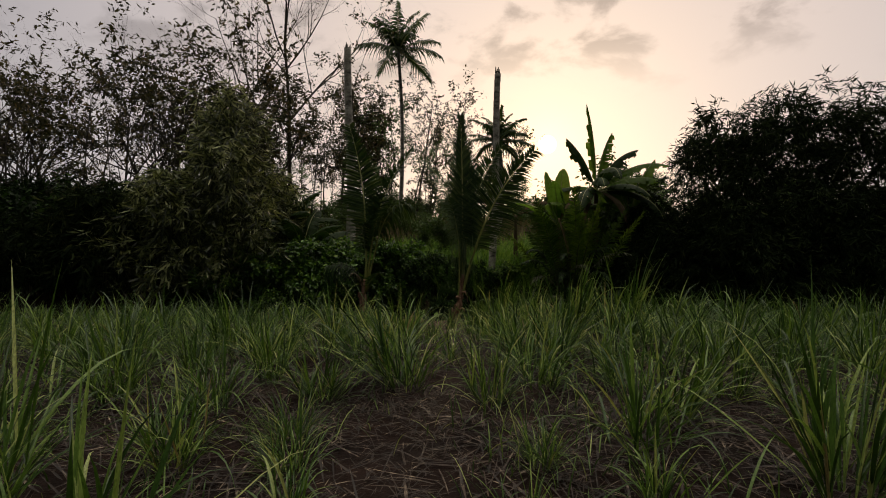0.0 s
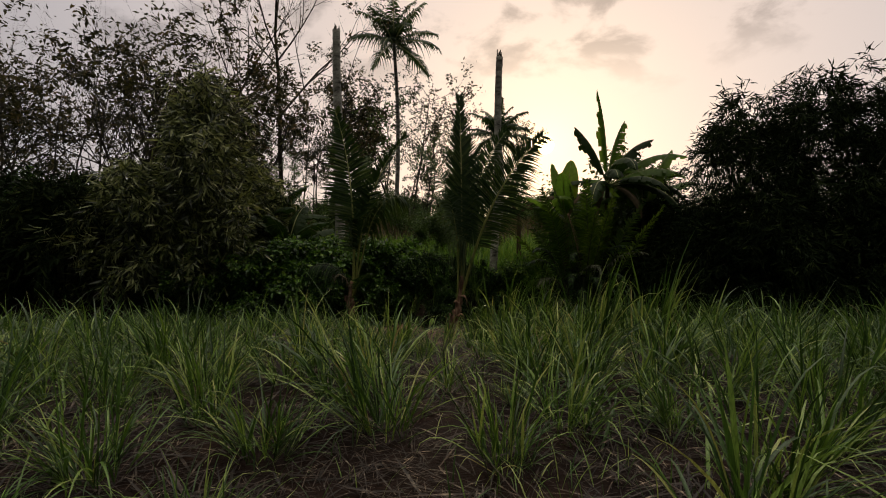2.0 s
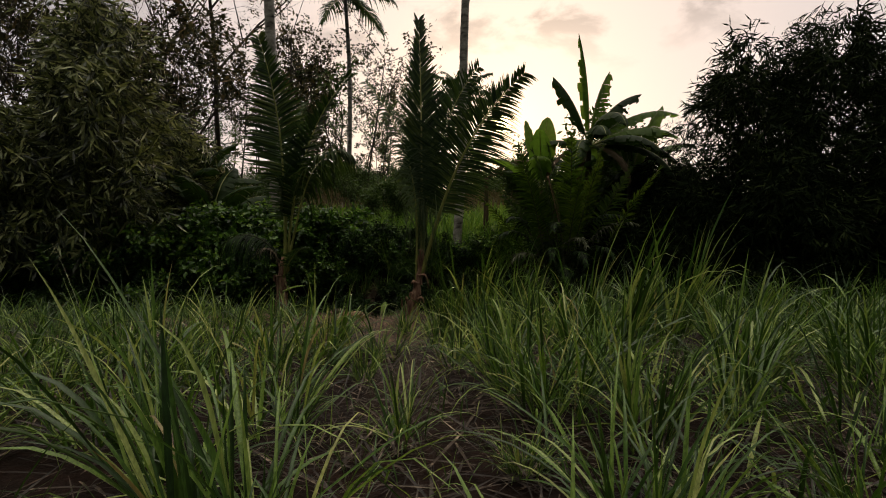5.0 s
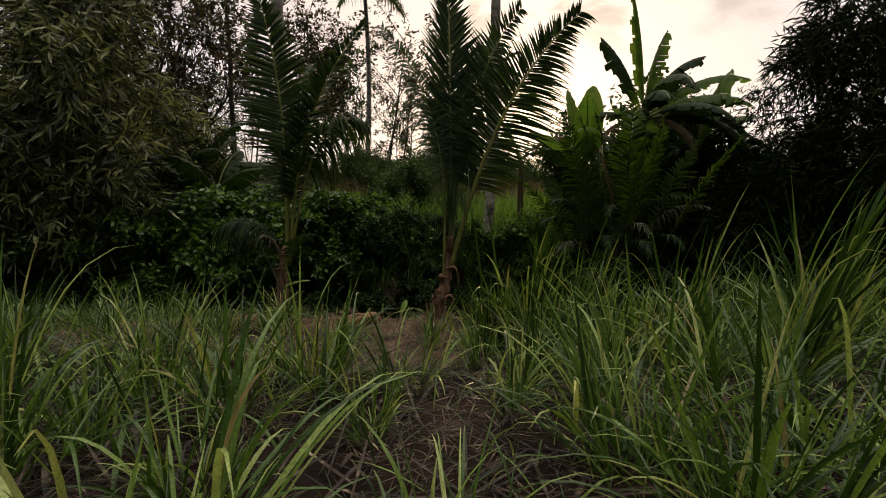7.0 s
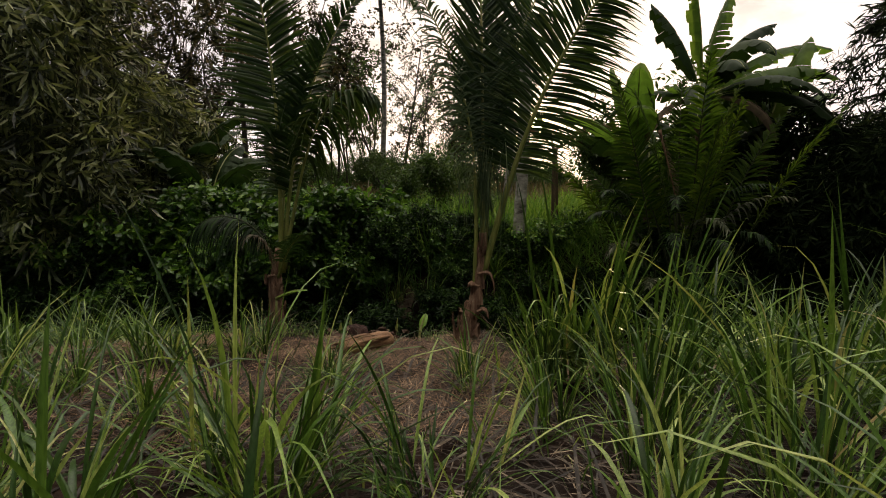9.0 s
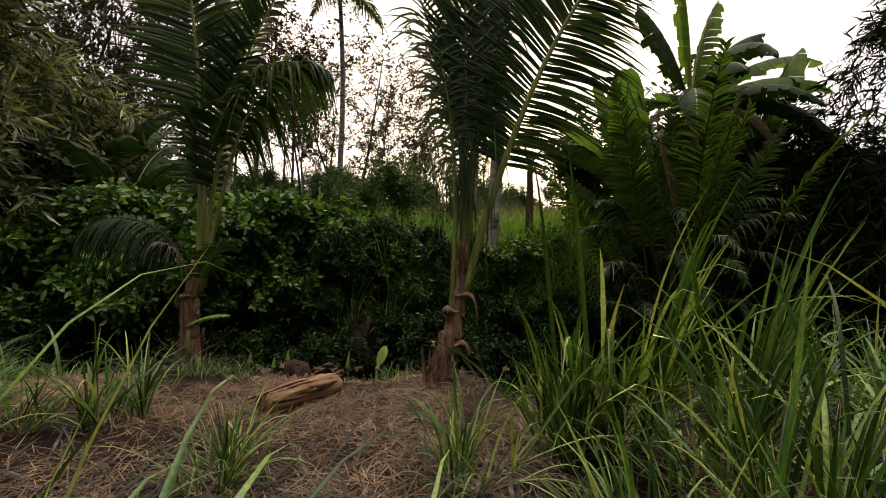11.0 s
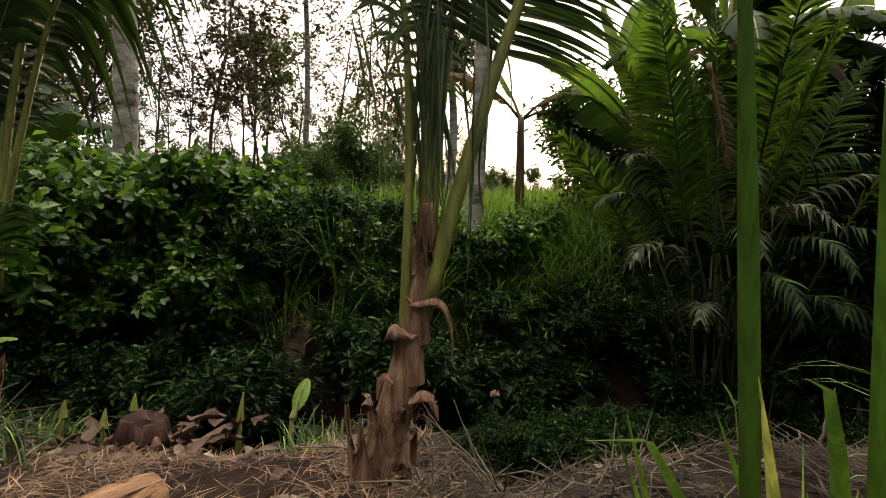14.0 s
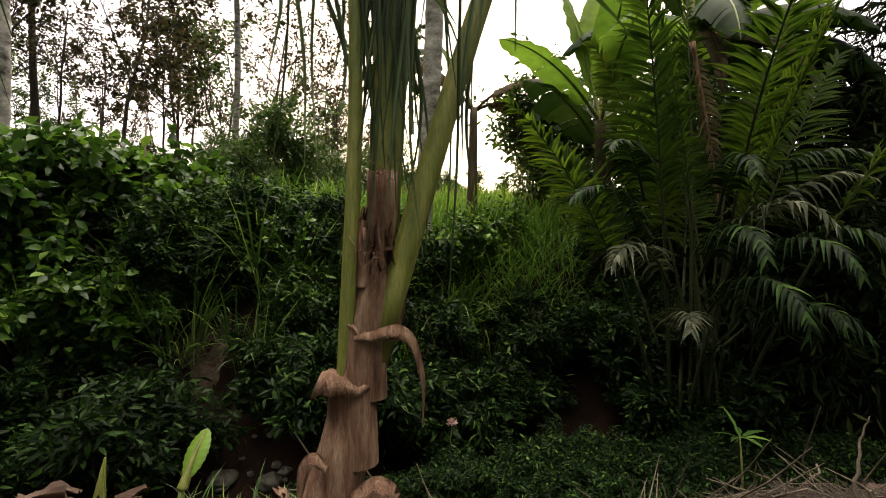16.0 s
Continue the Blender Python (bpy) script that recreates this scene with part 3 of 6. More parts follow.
def strip_leaflets(b, P, way, D, ln, wd, hang, segs=5):
    """Folded strips that hang down towards their tips."""
    k = len(P)
    s = np.linspace(0, 1, segs + 1)
    sag = hang * rng.uniform(0.5, 1.4, k)
    pos = P[:, None] + way[:, None] * (ln[:, None] * s)[..., None] - UP * (ln[:, None] * sag[:, None] * (s ** 2.2)[None])[..., None]
    w = wd[:, None] * np.clip(0.5 + 3 * s, 0, 1) * np.clip((1 - s) * 1.9, 0.03, 1)
    t = unit(np.gradient(pos, axis=1))
    sd = unit(D[:, None] - t * (t * D[:, None]).sum(-1, keepdims=True))
    up = np.cross(sd, t)
    a = pos - sd * w[..., None] * 0.5 - up * (w * 0.25)[..., None]
    c = pos + sd * w[..., None] * 0.5 - up * (w * 0.25)[..., None]
    base = ((np.arange(k) * (segs + 1) * 3)[:, None] + (np.arange(segs) * 3)[None]).reshape(-1, 1)
    b.add(np.stack([a, pos, c], 2), np.concatenate([base + [0, 1, 4, 3], base + [1, 2, 5, 4]], 0))


def sheath_trunk(parent, path, radii, bases):
    """The fibrous foot of a young palm with torn leaf bases round it."""
    path, radii = np.asarray(path, float), np.asarray(radii, float)
    k = np.linspace(0, 1, len(path))
    s = np.linspace(0, 1, 22)
    pts = np.stack([np.interp(s, k, path[:, j]) for j in range(3)], -1)
    pts[1:-1] = (pts[:-2] + 2 * pts[1:-1] + pts[2:]) / 4
    rad = np.interp(s, k, radii)
    part("trunk", tube(Build(), pts, rad, 20, lumps=0.05), M["sheath"], parent, "brown fibrous young palm trunk")
    for a, u, ln, wd, peel in bases:
        p = np.array([np.interp(u, s, pts[:, j]) for j in range(3)])
        torn_base(parent, p, radians(a), float(np.interp(u, s, rad)), ln, wd, peel)


def torn_base(parent, p, a, rr, ln, wd, away=0.05):
    """A broken leaf base that wraps the foot and peels away at its ragged top."""
    n, m = 7, 6
    s, q = np.linspace(0, 1, n), np.linspace(-1, 1, m)
    S, Q = np.meshgrid(s, q, indexing="ij")
    ang = a + Q * wd / rr * (1 - 0.85 * S ** 1.3)
    peel = rr * 1.03 + 0.005 + away * S ** 2.2 * (1 + 0.35 * rng.uniform(-1, 1, m))[None]
    z = S * ln * (1 - 0.3 * Q ** 2 * S) + 0.14 * ln * S * rng.uniform(-1, 1, m)[None] - 1.6 * away * S ** 6
    top = np.stack([p[0] + peel * np.cos(ang), p[1] + peel * np.sin(ang), p[2] + z], -1)
    top = top + rng.normal(0, 0.004, top.shape) * (0.3 + S[..., None])
    inn = top - np.stack([np.cos(ang), np.sin(ang), 0 * ang], -1) * 0.012
    o = (np.arange(n - 1)[:, None] * m + np.arange(m - 1)[None]).reshape(-1, 1)
    b = Build().add(top, o + [0, 1, m + 1, m])
    b.add(inn, o + [0, m, m + 1, 1])
    part("leaf_base", b, M["sheath"], parent)


def ribbon(parent, name, pts, widths, facing, mat, n=14, label=""):
    """A thin bent strip through the given points, its flat side turned to one direction at its start and twisting on."""
    p = np.asarray(pts, float)
    s, k = np.linspace(0, 1, n), np.linspace(0, 1, len(p))
    q = np.stack([np.interp(s, k, p[:, j]) for j in range(3)], -1)
    for _ in range(2):
        q[1:-1] = (q[:-2] + 2 * q[1:-1] + q[2:]) / 4
    w = np.interp(s, np.linspace(0, 1, len(widths)), widths)[:, None] * 0.5
    t = unit(np.gradient(q, axis=0))
    f = np.asarray(facing, float) + np.outer(s, rng.normal(0, 0.25, 3))
    sd = unit(np.cross(t, f))
    up = np.cross(sd, t)
    ring = np.stack([q - sd * w + up * w * 0.25, q - up * w * 0.1, q + sd * w + up * w * 0.25, q - up * (w * 0.1 + 0.0025)], 1)
    o = (np.arange(n - 1) * 4)[:, None]
    return part(name, Build().add(ring, np.concatenate([o + [j, (j + 1) % 4, 4 + (j + 1) % 4, 4 + j] for j in range(4)], 0)), M[mat], parent, label)


def collar(parent, c, r, a0, a1, z0, z1, roll):
    """A dry leaf sheath wrapped round the foot, its cut upper edge rolled outward and sloping down to one side."""
    n, m = 12, 16
    S, Q = np.meshgrid(np.linspace(0, 1, n), np.linspace(0, 1, m), indexing="ij")
    ang = radians(a0) + radians(a1 - a0) * Q
    ragged = 0.010 * np.sin(Q * 13 + c[0] * 90) + 0.006 * np.sin(Q * 37)
    top = z1 + ragged - 0.35 * (z1 - z0) * Q - 0.25 * (z1 - z0) * (1 - Q) ** 4
    lip = np.clip((S - 0.6) / 0.4, 0, 1)
    out_by = roll * np.exp(-((Q - 0.3) / 0.3) ** 2) + 0.12 * roll
    rr = r * (1.14 - 0.12 * S + 0.06 * np.sin(Q * 9 + S * 3)) + out_by * lip ** 1.4
    z = z0 + (top - z0) * np.sin(np.clip(S, 0, 0.86) / 0.86 * np.pi / 2) - out_by * 1.2 * np.clip((S - 0.82) / 0.18, 0, 1) ** 1.3
    out = np.stack([c[0] + rr * np.cos(ang), c[1] + rr * np.sin(ang), z], -1)
    inn = out - np.stack([np.cos(ang), np.sin(ang), 0 * ang], -1) * 0.007
    o = (np.arange(n - 1)[:, None] * m + np.arange(m - 1)[None]).reshape(-1, 1)
    b = Build().add(out, o + [0, 1, m + 1, m])
    b.add(inn, o + [0, m, m + 1, 1])
    e = (np.arange(m - 1) + (n - 1) * m)[:, None]
    b.f.extend((e + [0, 1, 1 + n * m, n * m]).tolist())
    part("sheath_collar", b, M["sheath"], parent, "dry sheath with a rolled edge")


def fibre_tuft(parent, p, n, ln):
    """Loose brown fibres at the palm foot."""
    b = Build()
    for _ in range(n):
        a = rng.uniform(0, 6.28)
        q = np.asarray(p) + rng.normal(0, 0.02, 3)
        d = np.array((math.cos(a), math.sin(a), rng.uniform(-0.8, 0.9))) * ln * rng.uniform(0.4, 1)
        tube(b, [q, q + d * 0.5 + rng.normal(0, 0.006, 3), q + d - UP * ln * 0.3], [0.0016, 0.0013, 0.0006], 3, cap=False)
    part("fibre_mat", b, M["sheath"], parent, kind="stuff")


def young_palm(at, label, path, radii, bases, fronds):
    e = thing("coconut_palm", None, None, at, label=label, category="palm", group="young palms before the ditch")
    sheath_trunk(e, path, radii, bases)
    for f in fronds:
        frond(e, **f)
    return e


palm_b = young_palm(grounded(0.24, 11.15, -0.04), "young green coconut palm with a brown fibrous foot",
    [(-0.05, 0, -0.15), (-0.025, 0, 0.05), (0.008, 0, 0.19), (0.052, 0, 0.35), (0.085, 0, 0.5), (0.11, 0, 0.64), (0.121, 0, 0.72), (0.132, 0, 0.83), (0.15, 0, 0.95), (0.163, 0, 1.03), (0.16, 0, 1.14)],
    [0.105, 0.088, 0.078, 0.068, 0.058, 0.05, 0.046, 0.036, 0.037, 0.039, 0.036],
    [(195, 0.06, 0.4, 0.075, 0.02), (-120, 0.05, 0.36, 0.07, 0.015), (-20, 0.05, 0.36, 0.07, 0.06), (60, 0.06, 0.34, 0.08, 0.02), (-75, 0.04, 0.24, 0.055, 0.01), (-60, 0.2, 0.2, 0.05, 0.03),
     (-150, 0.22, 0.22, 0.05, 0.035), (-70, 0.62, 0.26, 0.03, 0.008), (150, 0.62, 0.3, 0.03, 0.006), (-130, 0.72, 0.22, 0.028, 0.01), (-40, 0.66, 0.26, 0.028, 0.02)],
    [dict(base=(0.165, 0.02, 1.0), azim=100, tilt=1, length=3.8, bend=9, leaf=0.66, roll=-8, hang=0.12, girth=0.024, lift=0.3, pairs=90, split=True, wide=0.044, ahead=0.95),
     dict(base=(0.142, -0.008, 0.66), azim=-4, tilt=15, length=3.7, flare=0.95, bend=36, leaf=0.82, roll=80, hang=0.24, girth=0.036, lift=0.1, pairs=158, bare=0.3, split=True, wide=0.026, ahead=0.3, curve=1.9),
     dict(base=(0.066, -0.012, 0.5), azim=182, tilt=-2.5, length=3.4, flare=0.9, bend=50, leaf=0.55, mat="softleaf", roll=60, hang=0.6, girth=0.021, bare=0.36, pairs=70, wide=0.022, curve=1.9),
     dict(base=(0.175, 0.03, 1.0), azim=15, tilt=5, length=3.3, bend=36, leaf=0.78, roll=70, hang=0.2, girth=0.02, pairs=76, bare=0.3, wide=0.032, ahead=0.3),
     dict(base=(0.165, 0.02, 1.05), azim=150, tilt=2, length=2.7, bend=12, leaf=0.4, mat="softleaf", roll=30, hang=1.0, girth=0.016, pairs=50, bare=0.2, wide=0.018),
     dict(base=(0.18, 0.03, 1.0), azim=60, tilt=5, length=3.0, bend=45, leaf=0.7, roll=20, hang=0.5, girth=0.018, pairs=70, bare=0.3, wide=0.03)])
collar(palm_b, (0.096, 0.0), 0.056, -230, -10, 0.42, 0.70, 0.045)
collar(palm_b, (0.121, 0.0), 0.05, -215, 10, 0.58, 0.80, 0.005)
ribbon(palm_b, "peeled_strip", [(0.09, -0.06, 0.735), (0.15, -0.062, 0.742), (0.195, -0.05, 0.75), (0.232, -0.04, 0.725), (0.255, -0.03, 0.66), (0.268, -0.03, 0.59), (0.266, -0.03, 0.51)], [0.014, 0.03, 0.04, 0.038, 0.03, 0.02, 0.004], (0.25, -1.0, 0.4), "sheath", 20, "grey-brown strip of dry sheath hanging down")
ribbon(palm_b, "peeled_strip", [(0.09, -0.075, 0.36), (0.145, -0.085, 0.39), (0.185, -0.09, 0.37), (0.205, -0.09, 0.29)], [0.03, 0.06, 0.045, 0.006], (0.2, -0.6, 1.0), "sheath")
ribbon(palm_b, "peeled_strip", [(0.03, -0.075, 0.44), (0.0, -0.08, 0.47), (-0.02, -0.085, 0.45), (-0.03, -0.09, 0.38)], [0.02, 0.04, 0.032, 0.01], (-0.2, -0.6, 1.0), "sheath")
ribbon(palm_b, "peeled_strip", [(0.185, -0.02, 0.72), (0.21, -0.02, 0.84), (0.232, -0.02, 0.93)], [0.04, 0.03, 0.005], (0.3, -1.0, 0.0), "sheath", 8)
for i in range(60):
    # long leaflets hanging from the upper fronds
    left = i < 8
    x0 = rng.uniform(-0.10, 0.06) if left else rng.uniform(0.11, 0.24) if i < 52 else rng.uniform(0.3, 0.5)
    z0, drop = rng.uniform(1.6, 2.1), rng.uniform(0.4, 0.85)
    y0 = rng.uniform(-0.12, 0.1)
    dx = rng.uniform(-0.02, 0.1) if left else rng.uniform(-0.05, 0.05)
    ribbon(palm_b, "hanging_leaflet", [(x0 - dx, y0, z0), (x0, y0 - 0.01, z0 - drop * 0.3), (x0 + dx * 0.8, y0 - 0.02, z0 - drop * 0.65), (x0 + dx * 0.5 + rng.normal(0, 0.03), y0 - 0.02, z0 - drop)], [0.007, 0.012, 0.009, 0.002], (rng.normal(0, 0.7), -1.0, 0.3), "softleaf", 12)
for i in range(9):
    fibre_tuft(palm_b, (rng.uniform(-0.06, 0.1), rng.uniform(-0.1, -0.06), rng.uniform(0.05, 0.4)), 14, 0.06)
fibre_tuft(palm_b, (-0.02, -0.09, 0.3), 26, 0.07)
fibre_tuft(palm_b, (0.13, -0.08, 0.33), 22, 0.07)
fibre_tuft(palm_b, (0.13, -0.05, 0.95), 16, 0.05)
fibre_tuft(palm_b, (0.16, -0.04, 1.14), 18, 0.05)
palm_a = young_palm(grounded(-2.05, 12.3, -0.04), "young coconut palm with drooping lower fronds",
    [(0.02, 0, -0.15), (0.01, 0, 0.2), (0.0, 0, 0.55), (0.02, 0, 0.85), (0.06, 0, 1.15)], [0.13, 0.1, 0.078, 0.062, 0.045],
    [(200, 0.12, 0.34, 0.08, 0.03), (-60, 0.1, 0.32, 0.08, 0.03), (-115, 0.25, 0.3, 0.07, 0.02), (60, 0.2, 0.4, 0.09, 0.03), (-30, 0.42, 0.34, 0.055, 0.035), (190, 0.5, 0.34, 0.055, 0.03), (-90, 0.66, 0.34, 0.045, 0.012)],
    [dict(base=(0.08, 0.0, 0.85), azim=176, tilt=-1, length=4.15, bend=20, leaf=0.78, roll=84, hang=0.14, girth=0.034, lift=0.12, pairs=112, split=True, wide=0.044, ahead=0.25),
     dict(base=(0.1, 0.03, 0.9), azim=-2, tilt=5, length=3.75, bend=40, leaf=0.62, roll=20, hang=0.3, girth=0.03, pairs=84, wide=0.04),
     dict(base=(0.1, 0.0, 0.9), azim=-10, tilt=13, length=2.75, bend=155, leaf=0.6, roll=20, hang=1.3, girth=0.026, pairs=60, curve=5.0, bare=0.5, wide=0.04),
     # Drooping frond uses herb, so shade is put into its leaflet colour.
     dict(base=(0.02, -0.03, 0.9), azim=184, tilt=14, length=1.45, bend=150, leaf=0.4, mat="herb", roll=30, hang=1.7, girth=0.018, pairs=56, curve=1.5, wide=0.026),
     dict(base=(0.05, 0.05, 0.95), azim=80, tilt=8, length=3.4, bend=35, leaf=0.7, roll=10, hang=0.3, girth=0.028, pairs=80),
     dict(base=(0.0, -0.05, 0.85), azim=200, tilt=4, length=0.8, bend=175, leaf=0.24, hang=1.2, girth=0.012, mat="palmdry", pairs=36, wide=0.018, curve=2.2),
     dict(base=(0.06, -0.06, 0.8), azim=-40, tilt=30, length=0.9, bend=60, leaf=0.3, hang=0.6, girth=0.012, pairs=26)])
collar(palm_a, (0.01, 0.0), 0.078, -190, 10, 0.55, 0.9, 0.025)
fibre_tuft(palm_a, (0.03, -0.1, 0.7), 20, 0.08)


def snag(at, top, r0, r1, label):
    """A dead headless palm trunk with ring scars and a broken top."""
    n = 60
    s = np.linspace(0, 1, n)
    a, t = np.asarray(at, float), np.asarray(top, float)
    pts = (t - a) * s[:, None]
    pts[:, 0] += 0.05 * np.sin(s * 5.0); pts[:, 1] += 0.04 * np.sin(s * 4.0 + 1)
    rad = (r0 + (r1 - r0) * s ** 1.2) * (1 + 0.045 * (np.arange(n) % 2))
    e = thing("dead_palm_trunk", None, None, a, label=label, category="tree trunk", group="headless dead palm trunks")
    part("trunk", tube(Build(), pts, rad, 12, lumps=0.03), M["trunk"], e)
    b = Build()
    for i in range(7):
        q = rng.uniform(0, 6.28)
        p = pts[-1] + np.array((math.cos(q), math.sin(q), 0)) * r1 * 0.7
        tube(b, [p - UP * 0.1, p + UP * rng.uniform(0.03, 0.2) + rng.normal(0, 0.02, 3)], [0.03, 0.012], 5)
    part("broken_top", b, M["bark"], e)


snag(grounded(-3.15, 16.4, -0.1), (-3.15, 16.4, 8.3), 0.155, 0.112, "grey headless dead palm trunk behind the bank shrubs")
snag(grounded(1.45, 15.4, -0.1), (1.72, 15.6, 7.2), 0.112, 0.094, "leaning headless dead palm trunk on the bank")


def tall_palm(at, top, crown, r=0.14, label=""):
    e = thing("tall_coconut_palm", None, None, at, label=label, category="palm", group="tall coconut palms far off")
    s = np.linspace(0, 1, 30)
    t = np.asarray(top) - np.asarray(at)
    pts = t * s[:, None] + np.stack([0.25 * np.sin(s * 3), 0 * s, 0 * s], -1)
    part("trunk", tube(Build(), pts, (r * 1.3 - 0.45 * r * s) * (1 + 0.03 * (np.arange(30) % 2)), 10), M["trunk"], e)
    for i in range(17):
        frond(e, pts[-1] + (0, 0, -0.1), azim=i * 137.5, tilt=10 + 5.8 * i, length=crown * rng.uniform(0.85, 1.05), bend=rng.uniform(30, 60), leaf=crown * 0.28,
              pairs=34, bare=0.1, hang=1.0, girth=0.06, wide=0.08)
    return e


tall_palm(grounded(-2.9, 32.5, -0.1), (-3.0, 32.2, 14.4), 3.25, 0.115, "tall slender coconut palm with a full dark crown")
tall_palm(grounded(3.0, 27.5, -0.1), (3.0, 27.6, 7.6), 2.0, 0.14, "shorter coconut palm behind the dead trunk")

# ---- trees ----
def grow(p, d, length, radius, level, spec, wood, tips):
    """One branch and its children; the ends of the last level are kept for leaves."""
    n = 7 if level == 0 else 5
    pts, dirs = [np.array(p, float)], [np.array(d, float)]
    for _ in range(n - 1):
        k = unit(dirs[-1] + rng.normal(0, spec["wiggle"], 3) + UP * spec["lift"] * (level > 0))
        dirs.append(k)
        pts.append(pts[-1] + k * length / (n - 1))
    rad = radius * np.linspace(1, spec["taper"] if level < spec["levels"] else 0.3, n)
    tube(wood, pts, rad, (8, 6, 4, 3, 3)[min(level, 4)], cap=False)
    if level == spec["levels"]:
        for i in range(1, n):
            tips.append((pts[i], dirs[i]))
        return
    kids = spec["kids"][level]
    for i in range(kids):
        u = rng.uniform(spec["from"][level], 1.0) if i < kids - 1 else 1.0
        j = min(int(u * (n - 1)), n - 2)
        q = pts[j] + (pts[j + 1] - pts[j]) * (u * (n - 1) - j)
        side = unit(np.cross(dirs[j], rng.normal(size=3)))
        a = radians(rng.uniform(*spec["angle"]))
        grow(q, unit(dirs[j] * math.cos(a) + side * math.sin(a)), length * spec["ratio"][level] * rng.uniform(0.75, 1.15), rad[j] * 0.62, level + 1, spec, wood, tips)


def tree_meshes(name, spec, leafmat, per_tip, size, wide, spread, kind="small", cut=1.0):
    wood, tips = Build(), []
    for _ in range(spec.get("stems", 1)):
        st = spec.get("splay", 0.05)
        grow(rng.normal(0, spec.get("foot", 0.0), 3) * (1, 1, 0), unit(UP + rng.normal(0, st, 3) * (1, 1, 0.2)), spec["length"] * rng.uniform(0.85, 1.1), spec["radius"], 0, spec, wood, tips)
    wm = wood.mesh(name + "_wood", M[spec.get("bark", "bark")])
    if not per_tip:
        return wm, None
    tips = [t for t in tips if rng.uniform() < cut]
    P = np.repeat(np.array([t[0] for t in tips]), per_tip, 0)
    D = np.repeat(np.array([t[1] for t in tips]), per_tip, 0)
    k = len(P)
    P = P + rng.normal(0, spread, (k, 3))
    way = unit(D * 0.5 + rand_dirs(k, 0.7) * 0.9 - UP * 0.35)
    b = Build()
    (small_leaves if kind == "small" else leaves)(b, P, way, rand_dirs(k) + UP, size * rng.uniform(0.6, 1.25, k), wide * rng.uniform(0.7, 1.2, k))
    return wm, b.mesh(name + "_leaves", M[leafmat])


def place_tree(name, meshes, at, rz, size, label, group, category="tree", parts=("trunk", "crown")):
    e = thing(name, None, None, at, rz, size, label, category, group)
    part(parts[0], meshes[0], None, e)
    if meshes[1]:
        part(parts[1], meshes[1], None, e)
    return e


PLANT = dict(levels=3, kids=(7, 5, 4), ratio=(0.34, 0.55, 0.5), angle=(25, 60), wiggle=0.10, lift=0.10, taper=0.35, length=9.0, radius=0.085, **{"from": (0.35, 0.25, 0.2)})
plantation = [tree_meshes("plantation_tree", PLANT, "teak", 7, 0.24, 0.12, 0.12, cut=0.36) for _ in range(3)]
plantation += [tree_meshes("plantation_tree", PLANT, "teak", 5, 0.34, 0.17, 0.08, cut=0.3)]
plantation += [tree_meshes("plantation_tree", dict(PLANT, length=7.5), "treeleaf", 5, 0.26, 0.12, 0.14, cut=0.7)]
BARE = dict(PLANT, levels=4, kids=(6, 5, 4, 3), ratio=(0.5, 0.55, 0.55, 0.5), length=9.5, radius=0.12, angle=(20, 55), lift=0.14, **{"from": (0.4, 0.25, 0.2, 0.2)})
bare_tree = tree_meshes("bare_tree", BARE, "teak", 1, 0.16, 0.08, 0.05, cut=0.12)
FEATHER = dict(PLANT, levels=3, kids=(6, 5, 5), ratio=(0.55, 0.5, 0.45), length=6.0, radius=0.09, angle=(22, 48), stems=3, splay=0.18, foot=0.5, lift=0.05, **{"from": (0.45, 0.3, 0.2)})
feathery = [tree_meshes("feathery_tree", dict(FEATHER, lift=0.0), "teak", 7, 0.28, 0.11, 0.1, cut=0.24) for _ in range(2)]
thin_tree = [tree_meshes("thin_tree", dict(FEATHER, kids=(4, 4, 4), stems=4, radius=0.05, splay=0.14), "teak", 5, 0.26, 0.09, 0.08, cut=0.15) for _ in range(2)]
row_rng = np.random.default_rng(12)
for y in (30, 33, 36.5, 41, 46):
    for x in np.arange(-13 if y < 39 else -24, 3.5 if y < 39 else 6, 2.3):
        xx, yy = x + row_rng.uniform(-0.8, 0.8), y + row_rng.uniform(-1.2, 1.2)
        if abs(xx + 2.9) < 0.6 and y == 33:
            continue
        if y == 46 and xx < -8:
            continue
        low = 0.68 if abs(xx + 2.9) < 2.6 and y < 36 else 1.0
        place_tree("plantation_tree", plantation[row_rng.integers(5)], grounded(xx, yy, -0.05), row_rng.uniform(0, 6.28), row_rng.uniform(0.75, 1.1) * (0.72 if xx < -7 else 0.95 if xx < -1 else 0.55) * low,
                   "slender plantation tree with sparse dry leaves", "plantation trees on the rise")
place_tree("bare_tree", bare_tree, grounded(-10.5, 33.5, -0.05), 0.6, 1.4, "nearly leafless tree with a wide fan of twigs", "")
place_tree("bare_tree", bare_tree, grounded(-16.0, 37.0, -0.05), 2.6, 1.35, "nearly leafless tree with a wide fan of twigs", "")
for i, (x, y, s) in enumerate([(-21.5, 25, 1.0), (-18.5, 23.5, 0.9), (-12.0, 26.5, 1.12), (-14.6, 24, 0.95), (-9.8, 27, 1.0)]):
    place_tree("feathery_tree", feathery[i % 2], grounded(x, y, -0.05), i * 1.3, s, "slender multi-stemmed tree with feathery dark leaves", "feathery trees behind the hedge")
